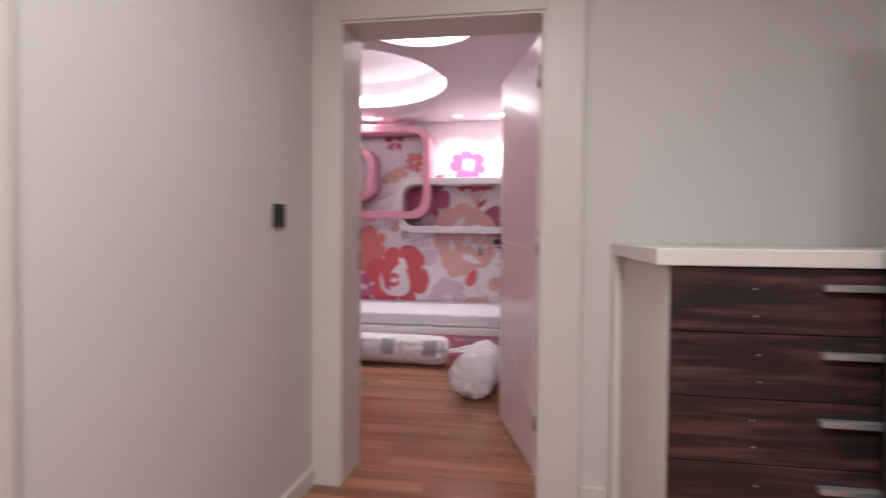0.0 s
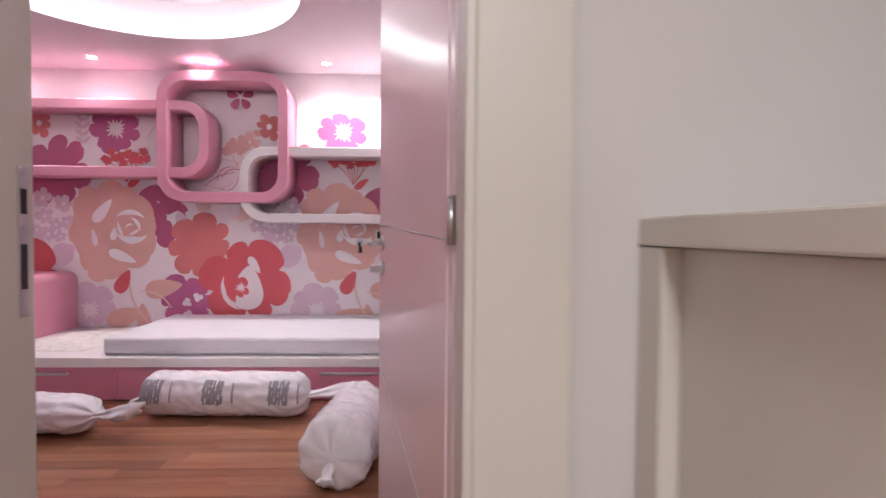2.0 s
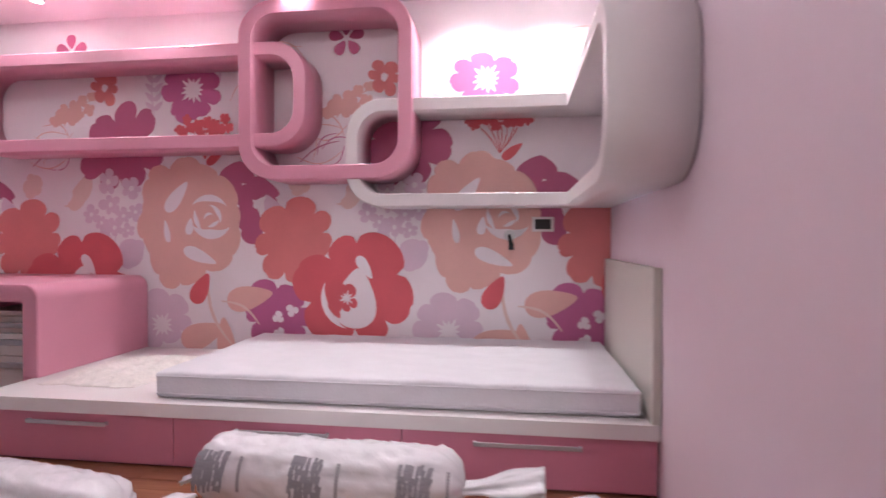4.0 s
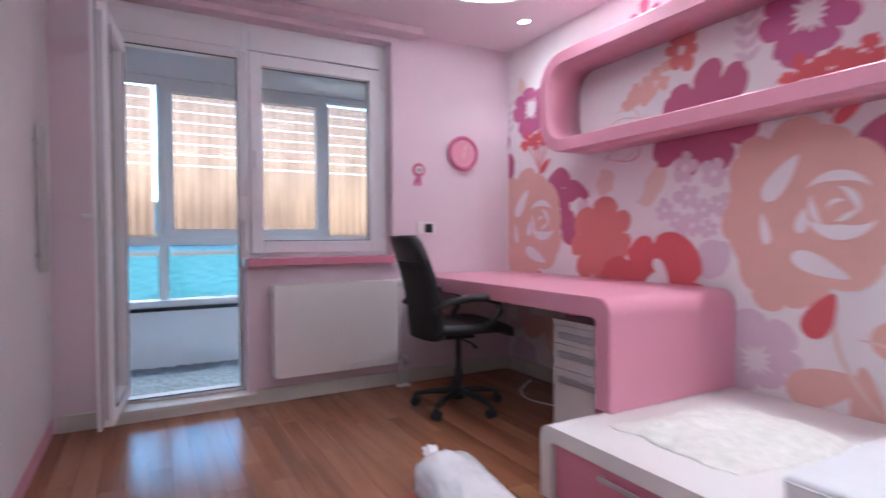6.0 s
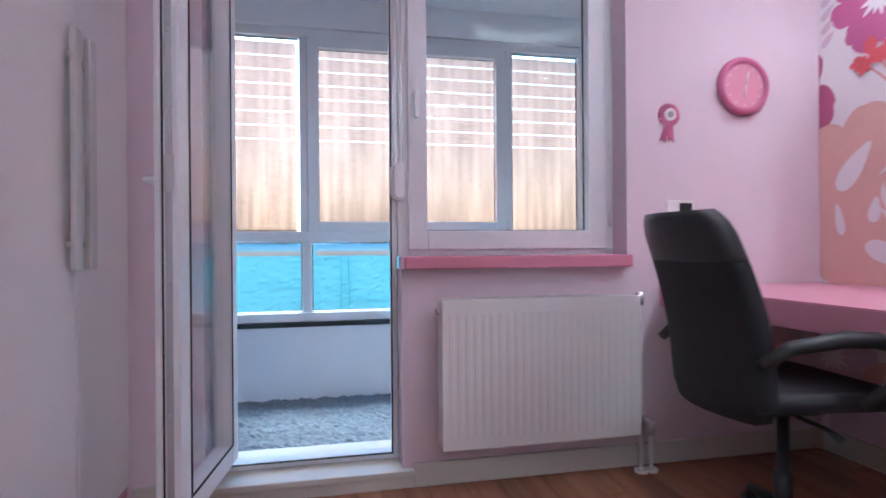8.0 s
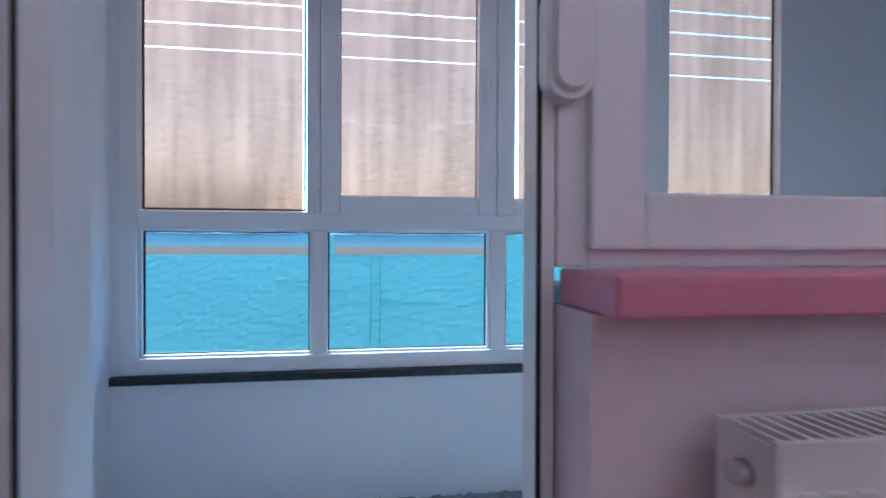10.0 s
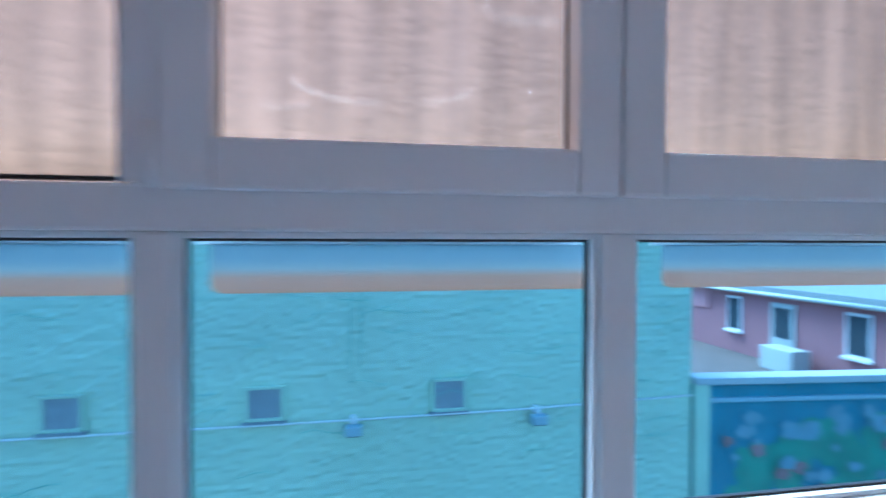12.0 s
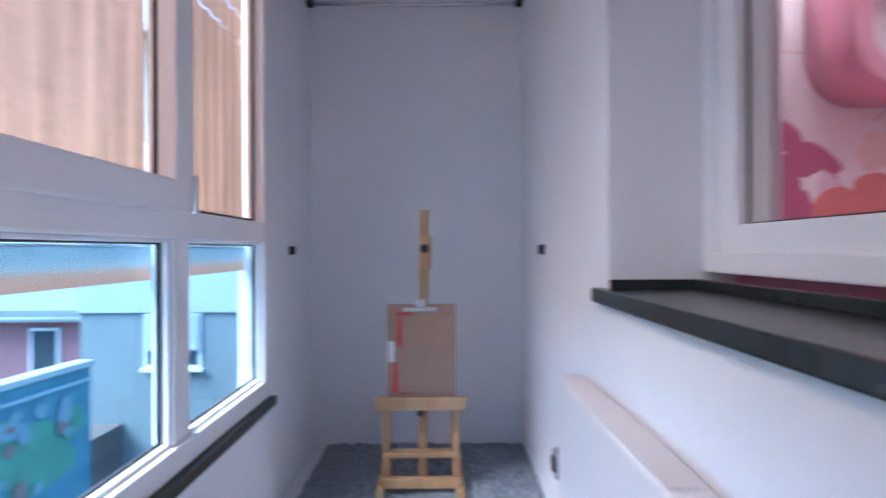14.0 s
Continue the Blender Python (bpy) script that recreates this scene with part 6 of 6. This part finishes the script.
# ---- outside ----
whole("ground", box(-400, 300, -300, 300, -4.6, -4.5), M_GROUND, "grey asphalt yard far below the balcony", "ground", "structure")


def neighbour():
    """The turquoise neighbour wall with vents, a cable and lamps."""
    X = -12.0
    th = empty("neighbour_building", X, 0, -4.5, "rough turquoise rendered building across the yard", "building")
    bm = bmesh.new()
    ny, nz = 300, 110
    g = []
    for i in range(ny + 1):
        row = []
        for j in range(nz + 1):
            y, z = -9 + 18.75 * i / ny, -4.5 + 5.62 * j / nz
            q = Vector((0, y * 1.2, z * 4.4))
            crack = max(0, 0.06 - abs(noise.noise(q * 1.7))) * 0.25 + 0.012 * noise.noise(q * 4)
            row.append(bm.verts.new((X + crack * (0 < i < ny), y, z)))
        g.append(row)
    for i in range(ny):
        for j in range(nz):
            bm.faces.new((g[i][j], g[i + 1][j], g[i + 1][j + 1], g[i][j + 1]))
    box(X - 9, X - 0.03, -9, 9.75, -4.5, 1.10, bm=bm)
    part("wall", bm, M_TURQ, th)
    part("coping", box(X - 0.35, X + 0.09, -9, 9.79, 1.122, 1.20, 0.01), M_GREYHOUSE, th)
    bm = bmesh.new()
    rnd = random.Random(9)
    for k in range(90):
        y, z = rnd.uniform(-3, 9.3), rnd.uniform(-2.2, 0.95)
        pts = [(X + 0.055, y, z)]
        for q in range(rnd.randint(3, 7)):
            p = pts[-1]
            pts.append((X + 0.055, min(p[1] + rnd.uniform(0.04, 0.14), 9.7), p[2] + rnd.uniform(-0.05, 0.05)))
        tube(pts, 0.005, 4, bm)
    tagged(part("cracks", bm, M_TURQLINE, th), "raised ridges in the render", kind="stuff")
    for y in (-0.02, 4.72, 4.86):
        part("seam", tube([(X + 0.05, y, -0.75), (X + 0.05, y + 0.015, 0.2), (X + 0.05, y, 1.1)], 0.006, 6), M_TURQLINE, th, "rough vertical seam in the render")
    for y in (-5.9, -3.5, -1.1, 1.31, 3.65, 6.06, 8.5):
        w = part("vent_window", frame_yz(X + 0.02, X + 0.075, y - 0.24, y + 0.24, -1.39, -0.94, 0.04, 0.01), M_TURQ, th)
        part("grille", box(X + 0.03, X + 0.05, y - 0.2, y + 0.2, -1.35, -0.98), M_VENT, w, "grey vent mesh")
        part("lintel", box(X + 0.02, X + 0.10, y - 0.28, y + 0.28, -1.44, -1.39, 0.01), M_GREYHOUSE, w)
    part("cable", tube([(X + 0.09, -9, -1.43), (X + 0.09, -2, -1.44), (X + 0.09, 4, -1.43), (X + 0.09, 7, -1.41), (X + 0.09, 9.72, -1.34)], 0.014, 8), M_CABLE, th, "pale cable along the wall")
    for y in (-4.6, -2.2, 0.18, 2.36, 4.77, 7.3):
        lp = part("yard_lamp", box(X + 0.10, X + 0.24, y - 0.11, y + 0.11, -1.60, -1.47, 0.02), M_FLOOD, th, "small blue-grey floodlight box")
        part("lamp_bracket", box(X + 0.02, X + 0.14, y - 0.045, y + 0.045, -1.465, -1.37, 0.01), M_CABLE, lp)
        part("lamp_glass", box(X + 0.12, X + 0.22, y - 0.09, y + 0.09, -1.612, -1.601), M_DARKGLASS, lp)


neighbour()


def house(name, x0, x1, y0, y1, z0, z1, mat, label, windows, roof=0.5):
    th = empty(name, (x0 + x1) / 2, (y0 + y1) / 2, z0, label, "house")
    part("wall", box(x0, x1, y0, y1, z0, z1), mat, th)
    part("roof", box(x0 - roof, x1 + roof, y0 - roof, y1 + roof, z1, z1 + 0.22, 0.03), M_GREYHOUSE, th, "pale overhanging roof edge")
    for face, u, z, w, h in windows:
        if face == "x":
            wd = part("window", box(x1 + 0.001, x1 + 0.05, u, u + w, z, z + h, 0.01), M_WHITEWALL, th)
            part("pane", box(x1 + 0.05, x1 + 0.06, u + 0.08, u + w - 0.08, z + 0.08, z + h - 0.08), M_DARKGLASS, wd)
            part("sill", box(x1 + 0.001, x1 + 0.16, u - 0.06, u + w + 0.06, z - 0.08, z, 0.01), M_WHITEWALL, wd)
        else:
            wd = part("window", box(u, u + w, y0 - 0.05, y0 - 0.001, z, z + h, 0.01), M_WHITEWALL, th)
            part("pane", box(u + 0.08, u + w - 0.08, y0 - 0.06, y0 - 0.05, z + 0.08, z + h - 0.08), M_DARKGLASS, wd)
            part("sill", box(u - 0.06, u + w + 0.06, y0 - 0.16, y0 - 0.001, z - 0.08, z, 0.01), M_WHITEWALL, wd)
    return th


RED = house("red_house", -27, -13.9, 19.1, 27, -4.5, -0.83, M_HOUSE, "dusty red low house with pale eaves behind the yard wall", [("y", -23.05, -2.40, 0.74, 1.28), ("y", -26.2, -2.40, 0.8, 1.28), ("y", -18.1, -2.40, 0.8, 1.28), ("y", -16.0, -2.40, 0.8, 1.28)], 0.35)
part("gutter", tube([(-27.4, 18.70, -0.86), (-13.5, 18.70, -0.86)], 0.07, 10), M_SHUTTER, RED, "pale roof gutter")
part("wall_panel", box(-27, -24.1, 19.02, 19.098, -1.75, -0.95, 0.01), M_HOUSELIGHT, RED, "lighter pink panel under the eaves")
door = part("door", box(-20.9, -19.9, 19.04, 19.098, -3.2, -1.15, 0.01), M_SHUTTER, RED, "pale house door")
part("pane", box(-20.75, -20.05, 19.02, 19.04, -2.3, -1.3), M_DARKGLASS, door)
whole("garden_table", box(-20.3, -19.0, 18.1, 18.8, -3.2, -2.45, 0.05), M_SHUTTER, "pale covered garden table on the flat roof", "table", pivot=(-19.6, 18.4, -3.2))
whole("low_annex", box(-27, -12.6, 10.0, 19.08, -4.5, -3.2), M_ANNEX, "low annex with a brownish flat roof in the yard", "annex", pivot=(-19, 14, -4.5))
house("grey_house", -13.6, -6.5, 17.5, 28, -4.5, 6.0, M_GREYHOUSE, "pale grey rendered house with shuttered windows", [("y", -12.05, -1.87, 1.36, 1.30), ("y", -9.2, -1.87, 1.36, 1.30), ("y", -9.2, 2.0, 1.36, 1.5), ("y", -12.05, 2.0, 1.36, 1.5)])
gh = bpy.data.objects["grey_house"]
part("band", box(-13.62, -6.48, 17.44, 17.5, -0.55, 0.9, 0.01), M_SHUTTER, gh, "pale painted storey band")
for sx in (-12.0, -9.15):
    sh = part("shutter", box(sx, sx + 1.26, 17.415, 17.436, -1.45, -0.58), M_SHUTTER, gh, "half-lowered pale roller shutter")
    for k in range(11):
        part("slat", box(sx + 0.01, sx + 1.25, 17.400, 17.416, -1.44 + 0.078 * k, -1.37 + 0.078 * k, 0.006, 1), M_SHUTTER, sh)
    part("mullion", box(sx + 0.60, sx + 0.68, 17.42, 17.44, -1.80, -1.45), M_WHITEWALL, gh)


def mural_fence():
    th = empty("mural_fence", -11.8, 14, -4.5, "blue mural-painted yard wall with pale coping", "fence")
    a, b = Vector((-11.98, 9.78, 0)), Vector((-11.52, 14.65, 0))
    d = (b - a).normalized()
    n = Vector((d.y, -d.x, 0))
    M = Matrix(((d.x, n.x, 0, a.x), (d.y, n.y, 0, a.y), (0, 0, 1, 0), (0, 0, 0, 1)))
    ln = (b - a).length

    def put(name, bb, mat, parent=th, label=""):
        bmesh.ops.transform(bb, matrix=M, verts=bb.verts)
        return part(name, bb, mat, parent, label)
    w = put("wall", box(0, ln, -0.20, 0.0, -4.5, -1.20), M_FENCE)
    put("coping", box(0, ln, -0.26, 0.09, -1.20, -1.09, 0.02), M_SHUTTER, th, "pale coping")
    put("ledge", box(0.24, ln, 0.001, 0.06, -1.47, -1.40, 0.015), M_FLOOD, th)
    put("pilaster", box(0, 0.24, 0.001, 0.05, -4.5, -1.20, 0.01), M_TURQ, th, "turquoise pilaster")
    rnd = random.Random(6)

    def blots(mat, count, z0, z1, r0, r1, lift):
        for k in range(count):
            u, z, r = rnd.uniform(0.5, ln - 0.4), rnd.uniform(z0, z1), rnd.uniform(r0, r1)
            bb = bmesh.new()
            bb.faces.new([bb.verts.new((p, lift + 0.0006 * k, q)) for p, q in petals(u, z, r, rnd.choice((4, 5, 6)), 0.3, rnd.random() * 6, 0.8, 5)])
            put("mural_shape", bb, mat, w)
    blots(M_MURALG, 30, -3.0, -2.0, 0.22, 0.50, 0.004)
    blots(M_MURALLIGHT, 16, -1.95, -1.6, 0.10, 0.22, 0.03)
    blots(M_MURALO, 14, -3.1, -1.8, 0.07, 0.16, 0.05)
    blots(M_MURALLIGHT, 12, -3.2, -2.0, 0.07, 0.15, 0.065)


mural_fence()
for k, (x, y, w, h) in enumerate(((-60, 10, 16, 9), (-64, -14, 20, 11), (-58, 34, 14, 8), (-70, -40, 22, 10))):
    house("far_building", x - 8, x, y - w / 2, y + w / 2, -4.5, h - 4.5, M_GREYHOUSE, "pale distant building beyond the rooftops", [("x", y - w / 2 + 1.2 + 2.6 * q, z, 1.3, 1.5) for q in range(int(w / 2.6) - 0) for z in (-3.0, 0.3, 3.0) if y - w / 2 + 2.6 + 2.6 * q < y + w / 2 and z + 1.6 < h - 4.5])

# ---- parquet ----
def parquet():
    w, t = 0.0885, 0.012
    floor = tagged(new("floor"), "glossy reddish-brown parquet of narrow boards", "floor", kind="structure")
    PIVOT[floor.name] = Vector((0, 0, 0))
    rnd = random.Random(11)
    shared = {}

    def board(length):
        if length not in shared:
            b = box(-length / 2, length / 2, -w / 2 + 0.0005, w / 2 - 0.0005, -t, 0, 0.0008, 1)
            me = bpy.data.meshes.new("plank")
            b.to_mesh(me)
            b.free()
            me.materials.append(M_FLOOR)
            shared[length] = me
        return shared[length]
    lengths = (0.55, 0.70, 0.85, 1.0, 1.15)
    rest = []
    count = 0
    rows = int((6.70 - 3.30) / w) + 1
    for r in range(-64, rows):
        y = 3.30 + (r + 0.5) * w
        if y > 6.66:
            continue
        xa, xb = (WEST + 0.001, EAST - 0.001) if y > 3.30 else (-0.484, 3.19)
        x = xa - rnd.uniform(0, 0.5)
        while x < xb:
            ln = rnd.choice(lengths)
            a, b = max(x, xa), min(x + ln, xb)
            x += ln
            if b - a < 0.02:
                continue
            near = -4.2 < a < 0.5 and y > 3.7 and y < 6.0 and count < 290
            if near and abs((b - a) - ln) < 1e-6:
                ob = new("plank", board(ln))
                ob.location = ((a + b) / 2, y, 0)
                ob.parent = floor
                count += 1
            else:
                rest.append((a, b, y))
    verts, faces = [], []
    for a, b, y in rest:
        k = len(verts)
        y0, y1 = y - w / 2 + 0.0005, y + w / 2 - 0.0005
        a, b = a + 0.0005, b - 0.0005
        verts += [(a, y0, 0), (b, y0, 0), (b, y1, 0), (a, y1, 0), (a, y0, -t), (b, y0, -t), (b, y1, -t), (a, y1, -t)]
        faces += [(k, k + 1, k + 2, k + 3), (k, k + 4, k + 5, k + 1), (k + 1, k + 5, k + 6, k + 2), (k + 2, k + 6, k + 7, k + 3), (k + 3, k + 7, k + 4, k)]
    me = bpy.data.meshes.new("planks")
    me.from_pydata(verts, [], faces)
    me.materials.append(M_FLOORREST)
    ob = new("planks", me)
    ob.parent = floor
    tagged(ob, kind="stuff")


parquet()
